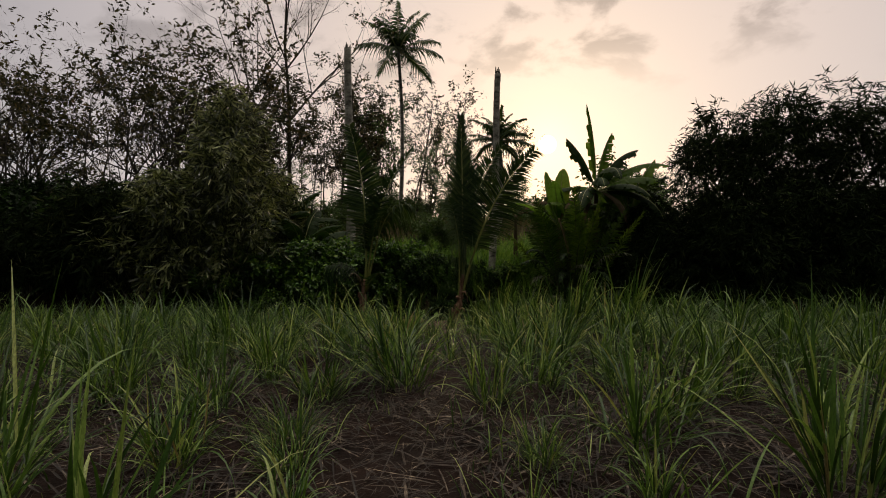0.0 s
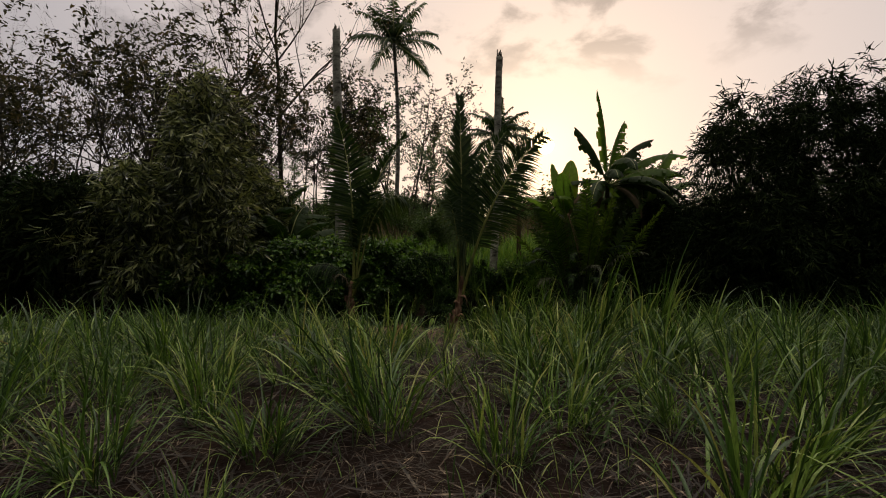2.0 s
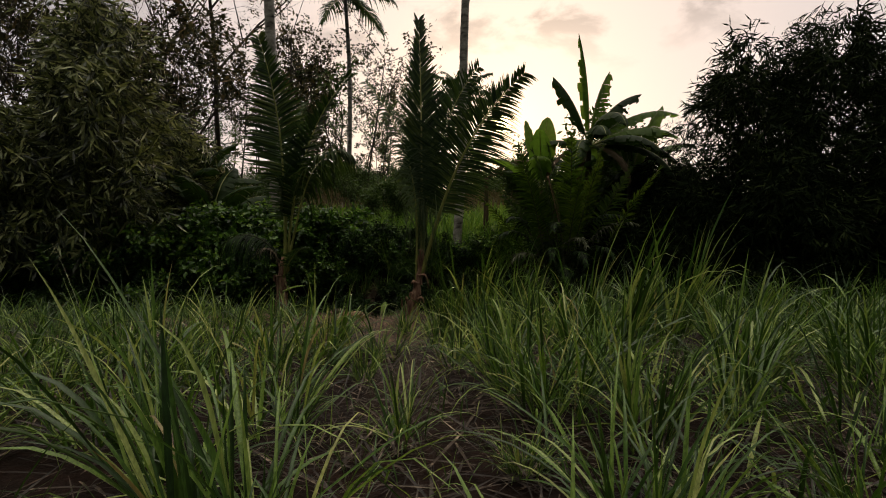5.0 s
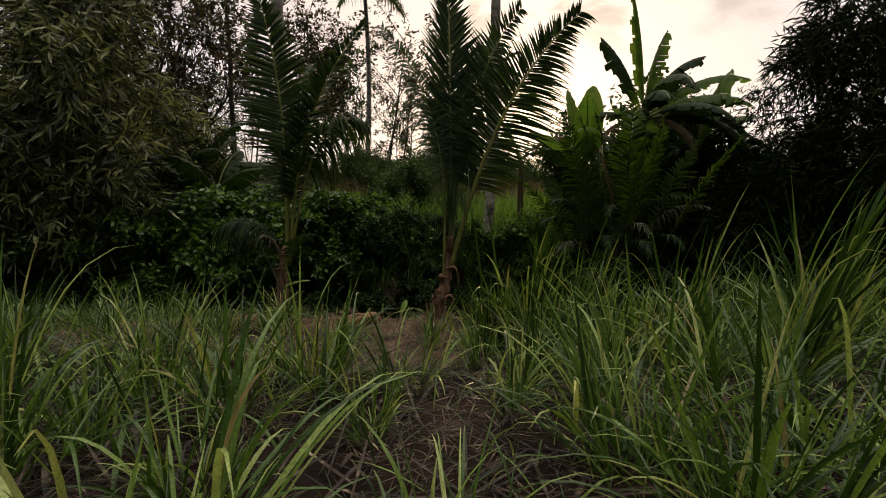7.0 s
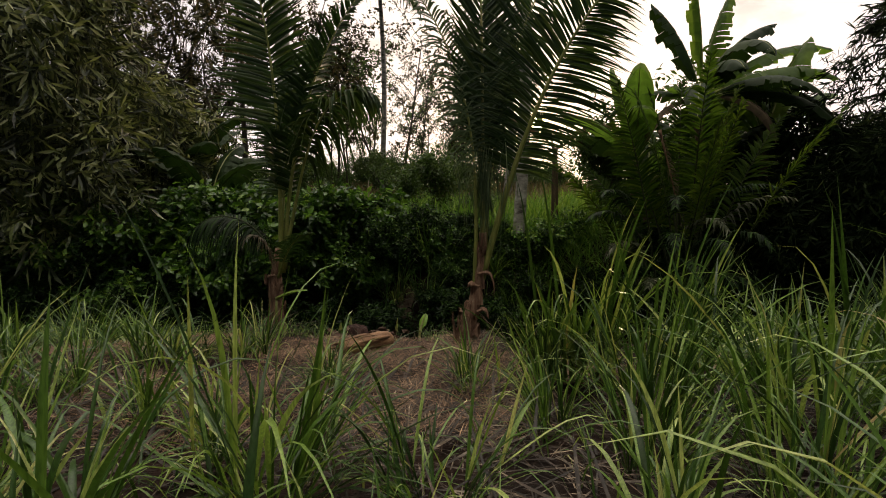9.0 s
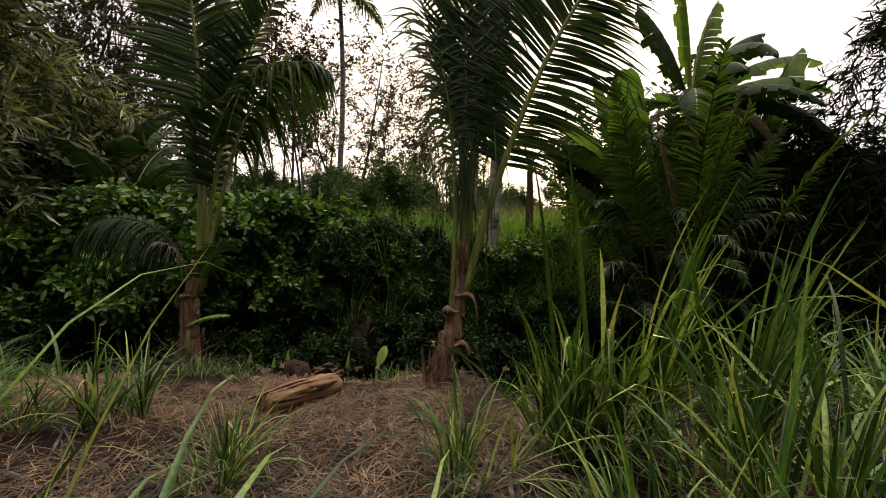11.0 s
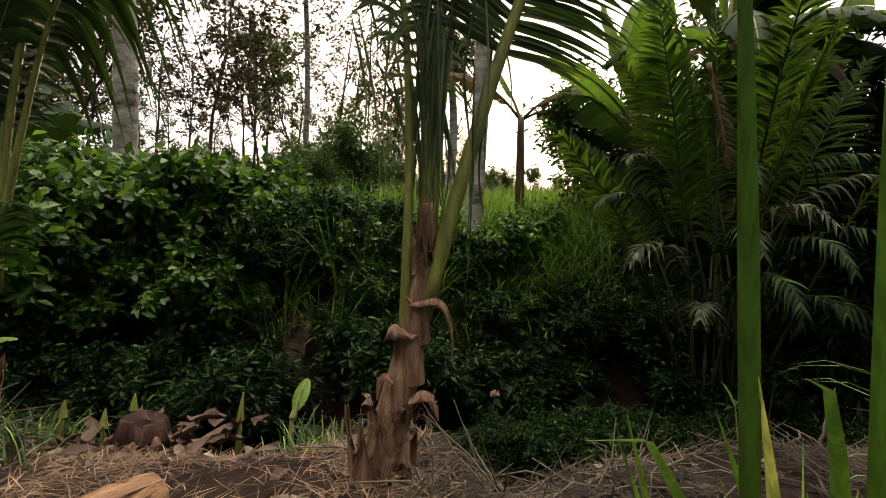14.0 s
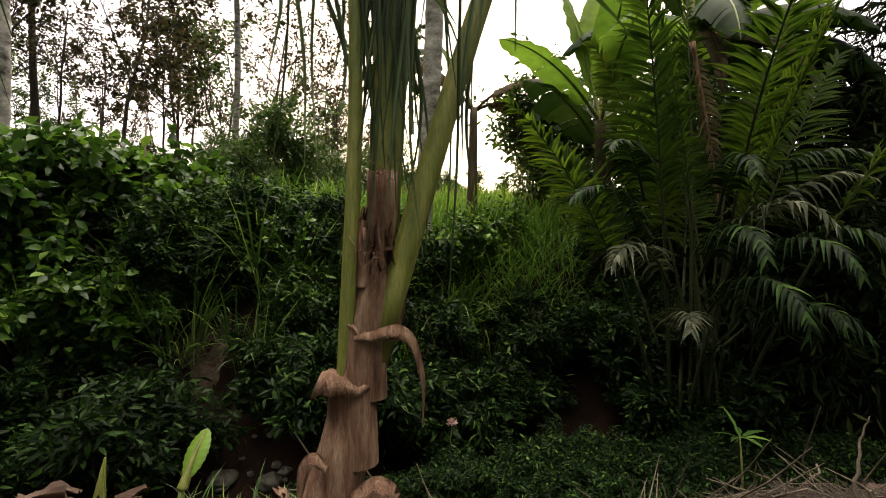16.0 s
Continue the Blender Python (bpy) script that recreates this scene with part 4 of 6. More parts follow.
for i, (x, y, s) in enumerate([(-17, 20, 1.0), (-14, 20.5, 0.9), (-12.2, 19, 0.95), (-10.3, 19.8, 0.9), (-8.8, 20.6, 0.8), (-19.5, 21, 1), (-11.3, 22, 1), (-16.2, 18.4, 0.6), (-13.4, 18.2, 0.5), (-18.6, 18.9, 0.6)]):
    place_tree("thin_tree", thin_tree[i % 2], grounded(x, y, -0.05), i * 2.1, s, "thin tall saplings with scattered leaves", "thin saplings behind the hedge")


# ---- bamboo ----
def bamboo_clump(name, at, tall, wide, count, leafmat, label, group, per=60, long=0.17, culms=16, wood="culm"):
    """Arching culms from one foot, with hanging lance leaves in sprays all the way down."""
    e = thing(name, None, None, at, label=label, category="bamboo", group=group)
    for i in range(culms):
        a, r = rng.uniform(0, 6.28), rng.uniform(0.2, 1.0)
        n = 10
        s = np.linspace(0, 1, n)
        h = tall * rng.uniform(0.7, 1.05) * (1.05 - 0.28 * r)
        foot = np.array((math.cos(a), math.sin(a), 0)) * 0.35 * rng.uniform(0.2, 1)
        pts = foot + np.stack([math.cos(a) * wide * r * s ** 1.8, math.sin(a) * wide * r * s ** 1.8, h * (s - 0.16 * r * s ** 4)], -1)
        part("culm", tube(Build(), pts, 0.022 * (1 - 0.85 * s) + 0.003, 5, cap=False), M[wood], e)
    # sprays: short drooping twigs with leaves set alternately along them
    k = count
    u = rng.uniform(0, 1, k) ** 0.75
    a = rng.uniform(0, 2 * np.pi, k)
    rr = wide * np.sqrt(1 - (np.clip(u, 0, 1) * 2 - 0.75) ** 2 / 1.7) * rng.uniform(0.25, 1.0, k) ** 0.5
    lump = 1 + 0.34 * np.sin(a * 3 + u * 9 + at[0]) + 0.2 * np.sin(a * 7 - u * 15)
    C = np.stack([np.cos(a) * rr * lump, np.sin(a) * rr * lump, 0.15 + u * tall * (0.94 + 0.12 * np.sin(a * 5 + 1) * rng.uniform(0.3, 1.0, k))], -1)
    outw = np.stack([np.cos(a), np.sin(a), 0 * a], -1)
    P, W, O = [], [], []
    for j in range(3):
        tw = unit(outw * 0.6 + rand_dirs(k) * 0.8 + UP * rng.uniform(-0.6, 0.7, (k, 1)))
        ln = rng.uniform(0.25, 0.6, (k, 1))
        m = per // 3
        for i in range(m):
            f = (i + rng.uniform(0, 1, (k, 1))) / m
            P.append(C + tw * ln * f - UP * 0.25 * ln * f ** 2 + rng.normal(0, 0.012, (k, 3)))
            W.append(tw * 0.55 + rand_dirs(k) * 0.65 - UP * 0.45)
            O.append(outw + rand_dirs(k) * 0.7)
    P, W, O = np.concatenate(P), np.concatenate(W), np.concatenate(O)
    n = len(P)
    lb = Build()
    small_leaves(lb, P, W, O, long * rng.uniform(0.6, 1.3, n), long * 0.14 * rng.uniform(0.8, 1.3, n))
    part("leaves", lb, M[leafmat], e, kind="stuff")
    return e


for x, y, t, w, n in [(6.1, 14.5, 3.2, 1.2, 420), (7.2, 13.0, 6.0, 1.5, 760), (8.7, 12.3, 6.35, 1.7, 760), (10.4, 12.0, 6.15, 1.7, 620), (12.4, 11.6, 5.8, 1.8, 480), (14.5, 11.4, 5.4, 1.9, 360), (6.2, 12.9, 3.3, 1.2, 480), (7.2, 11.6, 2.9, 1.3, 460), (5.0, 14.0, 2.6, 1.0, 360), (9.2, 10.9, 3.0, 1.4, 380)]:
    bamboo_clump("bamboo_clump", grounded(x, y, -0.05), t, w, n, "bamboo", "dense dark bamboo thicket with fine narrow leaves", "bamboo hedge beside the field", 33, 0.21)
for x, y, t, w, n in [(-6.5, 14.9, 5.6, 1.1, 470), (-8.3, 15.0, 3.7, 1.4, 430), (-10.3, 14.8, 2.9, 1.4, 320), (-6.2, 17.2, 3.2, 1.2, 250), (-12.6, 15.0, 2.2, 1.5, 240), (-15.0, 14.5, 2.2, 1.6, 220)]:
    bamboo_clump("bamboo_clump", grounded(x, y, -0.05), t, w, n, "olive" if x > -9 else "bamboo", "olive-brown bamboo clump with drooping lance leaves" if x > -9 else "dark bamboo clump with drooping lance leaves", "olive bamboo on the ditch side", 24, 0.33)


# ---- bananas ----
def banana_leaf(parent, base, azim, tilt, length, bend, width, mat="banana", torn=0.3, petiole=0.3, sag=0.25, label=""):
    """A big paddle leaf: grooved midrib, two drooping halves split into strips where torn."""
    n, m = 26, 4
    s = np.linspace(0, 1, n)
    ang = radians(tilt) + radians(bend) * s ** 1.6
    d = np.stack([np.sin(ang) * math.cos(radians(azim)), np.sin(ang) * math.sin(radians(azim)), np.cos(ang)], -1)
    full = length + petiole
    pts = np.asarray(base) + np.concatenate([np.zeros((1, 3)), np.cumsum(d[:-1], 0)]) * full / (n - 1)
    rib = part("leaf", tube(Build(), pts, 0.022 * (1 - 0.9 * s) + 0.002, 6), M["rachis" if mat != "bananadry" else "bananadry"], parent, label)
    side = np.array((-math.sin(radians(azim)), math.cos(radians(azim)), 0.0))
    up = np.cross(d, side)
    up = up * np.sign(up[:, 2:3] + 1e-6)
    b = Build()
    i0 = int(n * petiole / full)
    for sgn in (-1, 1):
        i = i0
        while i < n - 1:
            run = n - 1 - i if torn == 0 else min(n - 1 - i, int(rng.integers(1, 3)) if rng.uniform() < torn else int(rng.integers(4, 9)))
            idx = np.arange(i, i + run + 1)
            v = (idx - i0) / (n - 1 - i0)
            w = width * np.sin(np.pi * np.clip(v, 0.0, 1.0) ** 0.85) ** 0.6 + 0.003
            droop = sag * rng.uniform(0.6, 1.5) * (1 + 1.5 * torn)
            q = np.linspace(0, 1, m + 1)
            ripple = 0.06 * width * np.sin(idx * 2.2 + sgn)
            pos = pts[idx][:, None] + sgn * side * (w[:, None] * q)[..., None] * 0.97 + up[idx][:, None] * (w[:, None] * (0.35 * q - (0.35 + droop) * q ** 2) + ripple[:, None] * q)[..., None]
            pos = pos + d[idx][:, None] * (w[:, None] * q * 0.25)[..., None]
            r = run + 1
            o = (np.arange(run)[:, None] * (m + 1) + np.arange(m)[None]).reshape(-1, 1)
            b.add(pos, o + [0, 1, m + 2, m + 1])
            i += run
    part("blade", b, M[mat], rib)


def banana_plant(at, tall, leaves_spec, label, r=0.09, lean=(0.0, 0.0), group="banana plants behind the ditch"):
    e = thing("banana_plant", None, None, at, label=label, category="banana plant", group=group)
    s = np.linspace(0, 1, 12)
    pts = np.stack([lean[0] * s ** 1.3, lean[1] * s ** 1.3, tall * s - 0.1 * (1 - s)], -1)
    part("pseudostem", tube(Build(), pts, r * (1.15 - 0.5 * s), 12, lumps=0.04), M["pseudostem"], e)
    for f in leaves_spec:
        banana_leaf(e, pts[-1] - (0, 0, 0.05), **f)
    return e


banana_plant(grounded(4.55, 14.8, -0.05), 3.1, [
    dict(azim=160, tilt=1, length=2.3, bend=14, width=0.10, torn=0.95, petiole=0.4, sag=0.6),
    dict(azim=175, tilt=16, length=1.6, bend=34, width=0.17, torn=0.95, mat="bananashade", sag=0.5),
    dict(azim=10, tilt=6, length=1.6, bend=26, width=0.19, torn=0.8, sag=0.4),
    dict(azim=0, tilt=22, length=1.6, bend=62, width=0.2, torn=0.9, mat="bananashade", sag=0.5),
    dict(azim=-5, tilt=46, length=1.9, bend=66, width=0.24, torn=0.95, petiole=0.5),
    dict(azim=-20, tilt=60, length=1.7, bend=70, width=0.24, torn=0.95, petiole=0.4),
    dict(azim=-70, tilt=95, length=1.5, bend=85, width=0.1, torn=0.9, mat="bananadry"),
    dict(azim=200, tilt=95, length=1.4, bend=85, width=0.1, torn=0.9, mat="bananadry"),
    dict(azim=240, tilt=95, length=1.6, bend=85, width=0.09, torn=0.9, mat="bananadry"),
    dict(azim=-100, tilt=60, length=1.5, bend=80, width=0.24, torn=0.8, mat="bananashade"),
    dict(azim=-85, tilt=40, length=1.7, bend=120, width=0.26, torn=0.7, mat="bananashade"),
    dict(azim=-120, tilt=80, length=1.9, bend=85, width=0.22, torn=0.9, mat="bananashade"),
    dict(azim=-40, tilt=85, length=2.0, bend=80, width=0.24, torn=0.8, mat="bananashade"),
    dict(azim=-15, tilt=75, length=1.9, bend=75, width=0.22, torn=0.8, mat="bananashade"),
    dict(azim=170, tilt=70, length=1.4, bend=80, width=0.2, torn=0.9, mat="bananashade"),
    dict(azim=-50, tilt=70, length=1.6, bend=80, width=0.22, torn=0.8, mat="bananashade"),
], "tall banana plant with tattered upright leaves")
banana_plant(grounded(3.45, 14.9, -0.05), 1.9, [
    dict(azim=125, tilt=14, length=1.5, bend=8, width=0.22, torn=0.0, sag=0.1),
    dict(azim=62, tilt=13, length=1.6, bend=8, width=0.28, torn=0.0, sag=0.1),
    dict(azim=190, tilt=45, length=1.3, bend=50, width=0.25, torn=0.2),
    dict(azim=-30, tilt=50, length=1.5, bend=50, width=0.28, torn=0.3),
    dict(azim=-110, tilt=45, length=1.5, bend=70, width=0.28, torn=0.4),
    dict(azim=250, tilt=30, length=1.4, bend=30, width=0.26, torn=0.2),
], "banana plant with broad glowing green leaves")
banana_plant(grounded(5.4, 14.4, -0.05), 3.0, [
    dict(azim=20, tilt=40, length=1.8, bend=55, width=0.28, torn=0.5),
    dict(azim=170, tilt=35, length=1.7, bend=60, width=0.28, torn=0.5),
    dict(azim=80, tilt=20, length=1.8, bend=40, width=0.28, torn=0.5),
    dict(azim=5, tilt=12, length=1.7, bend=30, width=0.26, torn=0.7),
    dict(azim=140, tilt=15, length=1.5, bend=40, width=0.24, torn=0.8),
], "banana plant with arching torn leaves")
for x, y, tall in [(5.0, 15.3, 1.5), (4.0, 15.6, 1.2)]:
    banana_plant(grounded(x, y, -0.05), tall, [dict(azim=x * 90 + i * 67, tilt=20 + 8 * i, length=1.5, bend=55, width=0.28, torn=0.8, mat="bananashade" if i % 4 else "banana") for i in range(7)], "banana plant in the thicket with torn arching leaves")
banana_plant(grounded(2.35, 16.2, -0.05), 1.8, [
    dict(azim=180, tilt=40, length=1.2, bend=70, width=0.16, torn=0.9, mat="bananadry"),
    dict(azim=0, tilt=45, length=1.2, bend=75, width=0.16, torn=0.9, mat="bananadry"),
    dict(azim=150, tilt=20, length=1.0, bend=30, width=0.2, torn=0.2),
    dict(azim=20, tilt=60, length=1.0, bend=90, width=0.15, torn=0.9, mat="bananadry"),
], "thin banana plant with withered hanging leaves", 0.075)
# Shade behind the hedge is put into these leaves with bananashade.
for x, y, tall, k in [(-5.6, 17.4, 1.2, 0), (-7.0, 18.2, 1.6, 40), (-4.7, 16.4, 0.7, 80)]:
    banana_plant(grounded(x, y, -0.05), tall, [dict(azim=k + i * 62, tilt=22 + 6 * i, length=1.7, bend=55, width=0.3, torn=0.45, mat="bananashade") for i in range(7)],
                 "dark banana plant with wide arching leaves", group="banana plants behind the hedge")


# ---- small trees on the upper field and far scrub ----
YOUNG = dict(PLANT, levels=2, kids=(9, 7), ratio=(0.5, 0.5), length=1.9, radius=0.03, angle=(25, 65), stems=3, splay=0.2, foot=0.15, **{"from": (0.15, 0.2)})
young = [tree_meshes("young_tree", YOUNG, "treeleaf", 6, 0.15, 0.06, 0.09, "full", 0.75) for _ in range(2)]
for i, (x, y, k) in enumerate([(0.0, 17.0, 0.62), (0.9, 17.6, 0.45), (-0.8, 18.5, 0.55), (4.4, 16.6, 1.0), (6.0, 16.6, 1.2), (5.2, 15.9, 0.9), (3.4, 16.4, 0.8), (-4.0, 18.5, 0.6)]):
    place_tree("young_tree", young[i % 2], grounded(x, y, -0.05), i * 2.0, k, "young leafy tree on the upper field", "young trees on the upper field")
scrub_rng = np.random.default_rng(31)
for i in range(26):
    x, y = scrub_rng.uniform(0.5, 22), scrub_rng.uniform(27, 44)
    place_tree("scrub_tree", (young[i % 2] if i % 3 else plantation[4]), grounded(x, y, -0.05), scrub_rng.uniform(0, 6.28), scrub_rng.uniform(0.7, 1.3) * (1 if i % 3 else 0.4) * (0.35 if abs(x - 0.21 * y) < 2.6 else 1.0), "low leafy scrub tree on the far rise", "scrub trees on the rise")

for i in range(80):
    x, y = scrub_rng.uniform(-14, 9), scrub_rng.uniform(34, 44)
    place_tree("scrub_tree", young[i % 2], grounded(x, y, -0.05), scrub_rng.uniform(0, 6.28), scrub_rng.uniform(0.35, 0.85), "low leafy scrub tree on the far rise", "scrub trees on the rise")

for i in range(8):
    x, y = scrub_rng.uniform(-6.5, 2.6), scrub_rng.uniform(25, 31)
    place_tree("young_tree", young[i % 2], grounded(x, y, -0.05), scrub_rng.uniform(0, 6.28), scrub_rng.uniform(0.45, 0.75), "young leafy tree on the upper field", "young trees on the upper field")

# ---- salak palms ----
salak = thing("salak_palm", None, None, grounded(3.5, 13.5), label="dark salak palm with long pinnate leaves", category="palm", group="")
for i in range(16):
    frond(salak, (rng.normal(0, 0.12), rng.normal(0, 0.12), 0.05), azim=i * 137.5 + 60, tilt=2 + 1.1 * i, length=rng.uniform(4.1, 4.9) * (1 - 0.012 * i), bend=rng.uniform(15, 48), leaf=0.46, mat="salak", pairs=56,
          bare=0.56, hang=0.3, girth=0.02, lift=0.15, roll=rng.uniform(-60, 60), wide=0.031, ahead=0.55)
# Lower green fronds use herb: shade under the crown put into their colour.
for bx, by, bz, az, b, ln, dry in [(-0.5, -0.3, 1.62, 200, 120, 0.95, True), (-0.42, -0.35, 1.2, 235, 105, 0.7, True), (-0.2, -0.3, 1.3, 262, 140, 1.35, False), (0.1, -0.25, 1.1, 300, 130, 1.2, False),
                               (-0.6, -0.2, 2.0, 190, 100, 1.0, False), (-0.75, -0.3, 2.3, 215, 90, 0.9, False), (0.35, -0.2, 2.0, -15, 75, 1.3, True), (-0.1, -0.3, 1.9, 285, 110, 1.0, True), (0.2, -0.1, 2.2, -40, 90, 1.3, False),
                               (-0.3, -0.4, 1.7, 250, 120, 1.1, False), (0.0, -0.4, 1.6, 270, 125, 1.2, False), (0.3, -0.35, 1.7, 290, 115, 1.1, False), (-0.15, -0.4, 2.2, 240, 110, 1.0, False), (0.25, -0.4, 1.2, 265, 100, 0.9, False)]:
    frond(salak, (bx, by, bz), azim=az, tilt=38, length=ln, bend=b, leaf=0.3, mat="salakdry" if dry else "herb", pairs=24, bare=0.2, hang=0.9, girth=0.012, wide=0.03 if dry else 0.034)
frond(salak, (-0.48, -0.45, 3.5), azim=5, tilt=163, length=1.35, bend=8, leaf=0.13, mat="palmdry", pairs=40, bare=0.1, hang=0.5, girth=0.014, wide=0.02, label="withered brown leaf hanging like a rope")

# ---- shrubs on the bank ----
BUSH = dict(PLANT, levels=2, kids=(6, 5), ratio=(0.6, 0.55), length=0.75, radius=0.016, angle=(20, 60), stems=7, splay=0.45, foot=0.18, wiggle=0.16, **{"from": (0.3, 0.2)})
broad = [tree_meshes("broadleaf_shrub", BUSH, "shrub", 5, 0.16, 0.085, 0.05, "full", 0.9) for _ in range(3)]
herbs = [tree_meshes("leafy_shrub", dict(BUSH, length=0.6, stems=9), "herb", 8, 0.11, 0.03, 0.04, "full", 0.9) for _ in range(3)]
herbs += [tree_meshes("leafy_shrub", dict(BUSH, length=0.5, stems=7), "light", 6, 0.13, 0.036, 0.03, "full", 0.7)]
sh = np.random.default_rng(5)
for i in range(58):
    x = sh.uniform(-7, 0.6)
    y = sh.uniform(14.55, 15.6)
    k = 0.62 if x > -1.7 else 0.95
    if math.hypot(x + 0.6, y - 14.5) < 0.42:
        continue
    place_tree("broadleaf_shrub", broad[i % 3], grounded(x, y, -0.05), sh.uniform(0, 6.28), sh.uniform(0.6, 1.0) * k, "bright green broadleaf shrub on the bank", "shrubs on the bank", "shrub", ("wood", "leaves"))
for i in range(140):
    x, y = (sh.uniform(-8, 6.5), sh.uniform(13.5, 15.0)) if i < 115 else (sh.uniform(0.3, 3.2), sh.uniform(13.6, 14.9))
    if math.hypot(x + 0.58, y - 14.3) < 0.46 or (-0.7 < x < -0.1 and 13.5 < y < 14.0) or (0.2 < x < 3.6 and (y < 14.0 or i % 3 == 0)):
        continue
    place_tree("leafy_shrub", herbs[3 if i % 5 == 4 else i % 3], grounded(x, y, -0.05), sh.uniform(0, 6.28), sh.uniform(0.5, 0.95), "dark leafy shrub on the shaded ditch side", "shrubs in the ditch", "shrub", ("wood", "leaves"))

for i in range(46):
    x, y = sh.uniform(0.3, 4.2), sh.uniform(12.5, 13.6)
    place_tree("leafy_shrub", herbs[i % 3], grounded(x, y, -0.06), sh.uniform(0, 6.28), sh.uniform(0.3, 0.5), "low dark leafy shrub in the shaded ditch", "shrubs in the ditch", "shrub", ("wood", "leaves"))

for i in range(15):
    x, y = (sh.uniform(-1.7, 0.2) if i < 10 else sh.uniform(0.4, 3.2)), sh.uniform(15.0, 15.8)
    if i % 2:
        place_tree("broadleaf_shrub", broad[i % 3], grounded(x, y, -0.05), sh.uniform(0, 6.28), sh.uniform(0.35, 0.6), "bright green broadleaf shrub on the bank", "shrubs on the bank", "shrub", ("wood", "leaves"))
    else:
        place_tree("leafy_shrub", herbs[i % 4], grounded(x, y, -0.05), sh.uniform(0, 6.28), sh.uniform(0.5, 0.8), "leafy shrub on top of the bank", "shrubs in the ditch", "shrub", ("wood", "leaves"))

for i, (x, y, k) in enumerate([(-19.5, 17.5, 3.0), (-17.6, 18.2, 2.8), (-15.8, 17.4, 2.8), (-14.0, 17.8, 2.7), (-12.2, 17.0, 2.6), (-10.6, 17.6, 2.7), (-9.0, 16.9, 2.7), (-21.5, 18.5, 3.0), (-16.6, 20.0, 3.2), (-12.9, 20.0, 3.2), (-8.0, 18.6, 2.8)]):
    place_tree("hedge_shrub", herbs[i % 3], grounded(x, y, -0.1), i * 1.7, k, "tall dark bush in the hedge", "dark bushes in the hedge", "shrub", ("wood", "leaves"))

# feathery compound-leaved shrubs, a flowering herb and long grass tufts on the bank
for x, y, k in [(1.7, 14.7, 0.8), (2.2, 14.9, 0.9), (1.3, 15.0, 0.7), (2.7, 14.6, 0.8)]:
    e = thing("feather_shrub", None, None, grounded(x, y), label="dark shrub with flat feathery compound leaves", category="shrub", group="feathery shrubs on the bank")
    for i in range(13):
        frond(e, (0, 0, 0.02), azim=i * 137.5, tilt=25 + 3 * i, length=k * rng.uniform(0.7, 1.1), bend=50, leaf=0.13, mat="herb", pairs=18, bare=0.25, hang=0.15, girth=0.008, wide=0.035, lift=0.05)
flower = thing("flowering_herb", None, None, grounded(1.3, 13.6), label="low green herb with a pale pink flower head", category="flower")
part("stem", tube(Build(), [(0, 0, -0.05), (0.01, -0.02, 0.3), (0.02, -0.06, 0.55)], [0.006, 0.005, 0.003], 6), M["rachis"], flower)
fb = Build()
fd = rand_dirs(26) + (0, 0, 0.3)
leaves(fb, np.tile((0.02, -0.06, 0.55), (26, 1)), fd, rand_dirs(26), 0.05, 0.022)
part("flower_head", fb, M["flower"], flower, "pale pink flower head")
fb = Build()
leaves(fb, rng.normal(0, 0.03, (30, 3)) + np.linspace(0.1, 0.5, 30)[:, None] * UP, rand_dirs(30, 0.5), rand_dirs(30) + UP, 0.14, 0.04)
part("foliage", fb, M["herb"], flower, kind="stuff")

# ---- grass ----
def clump_blades(k, h, wide, lean_to=1.1, up=0.3, sector=(0.0, 6.28)):
    """Blade settings of one clump: several shoots fan out from the foot; each bears a stem and blades that stand or break over."""
    m = max(5, k // 5)
    saz = rng.uniform(*sector, m)
    foot = np.stack([np.cos(saz), np.sin(saz), 0 * saz], -1) * (0.16 * np.sqrt(rng.uniform(0, 1, m)))[:, None] - UP * 0.04
    slean = rng.uniform(0.02, 0.62 * lean_to, m)
    sdir = np.stack([np.sin(slean) * np.cos(saz), np.sin(slean) * np.sin(saz), np.cos(slean)], -1)
    own = rng.integers(0, m, k)
    root = foot[own] + sdir[own] * (h * rng.uniform(0.0, 0.36, k))[:, None]
    stand = rng.uniform(0, 1, k) < up
    spec = dict(root=root, azim=saz[own] + rng.normal(0, 0.9 if sector[1] - sector[0] > 6 else 0.3, k), lean=slean[own] * 0.7 + np.where(stand, rng.uniform(0.0, 0.3, k), rng.uniform(0.12, 0.75, k)),
                length=h * rng.uniform(0.45, 1.1, k), width=wide * rng.uniform(0.5, 1.2, k), droop=np.where(stand, rng.uniform(0.05, 0.8, k), rng.uniform(0.9, 2.7, k)),
                twist=rng.normal(0, 0.9, k), curve=rng.uniform(1.3, 5.0, k))
    stem = dict(root=foot, azim=saz, lean=slean, length=h * rng.uniform(0.4, 0.6, m), width=np.full(m, 0.6 * wide), droop=rng.uniform(0.0, 0.1, m), twist=rng.normal(0, 0.4, m), curve=np.full(m, 2.0))
    return {key: np.concatenate([spec[key], stem[key]]) for key in spec}


def clump_mesh(spec):
    return blades(Build(), **spec).mesh("grass_clump", M["grass"])


def blade_meshes(spec):
    return [blades(Build(), **{key: v[i:i + 1] for key, v in spec.items()}).mesh("blade", M["blade"]) for i in range(len(spec["length"]))]


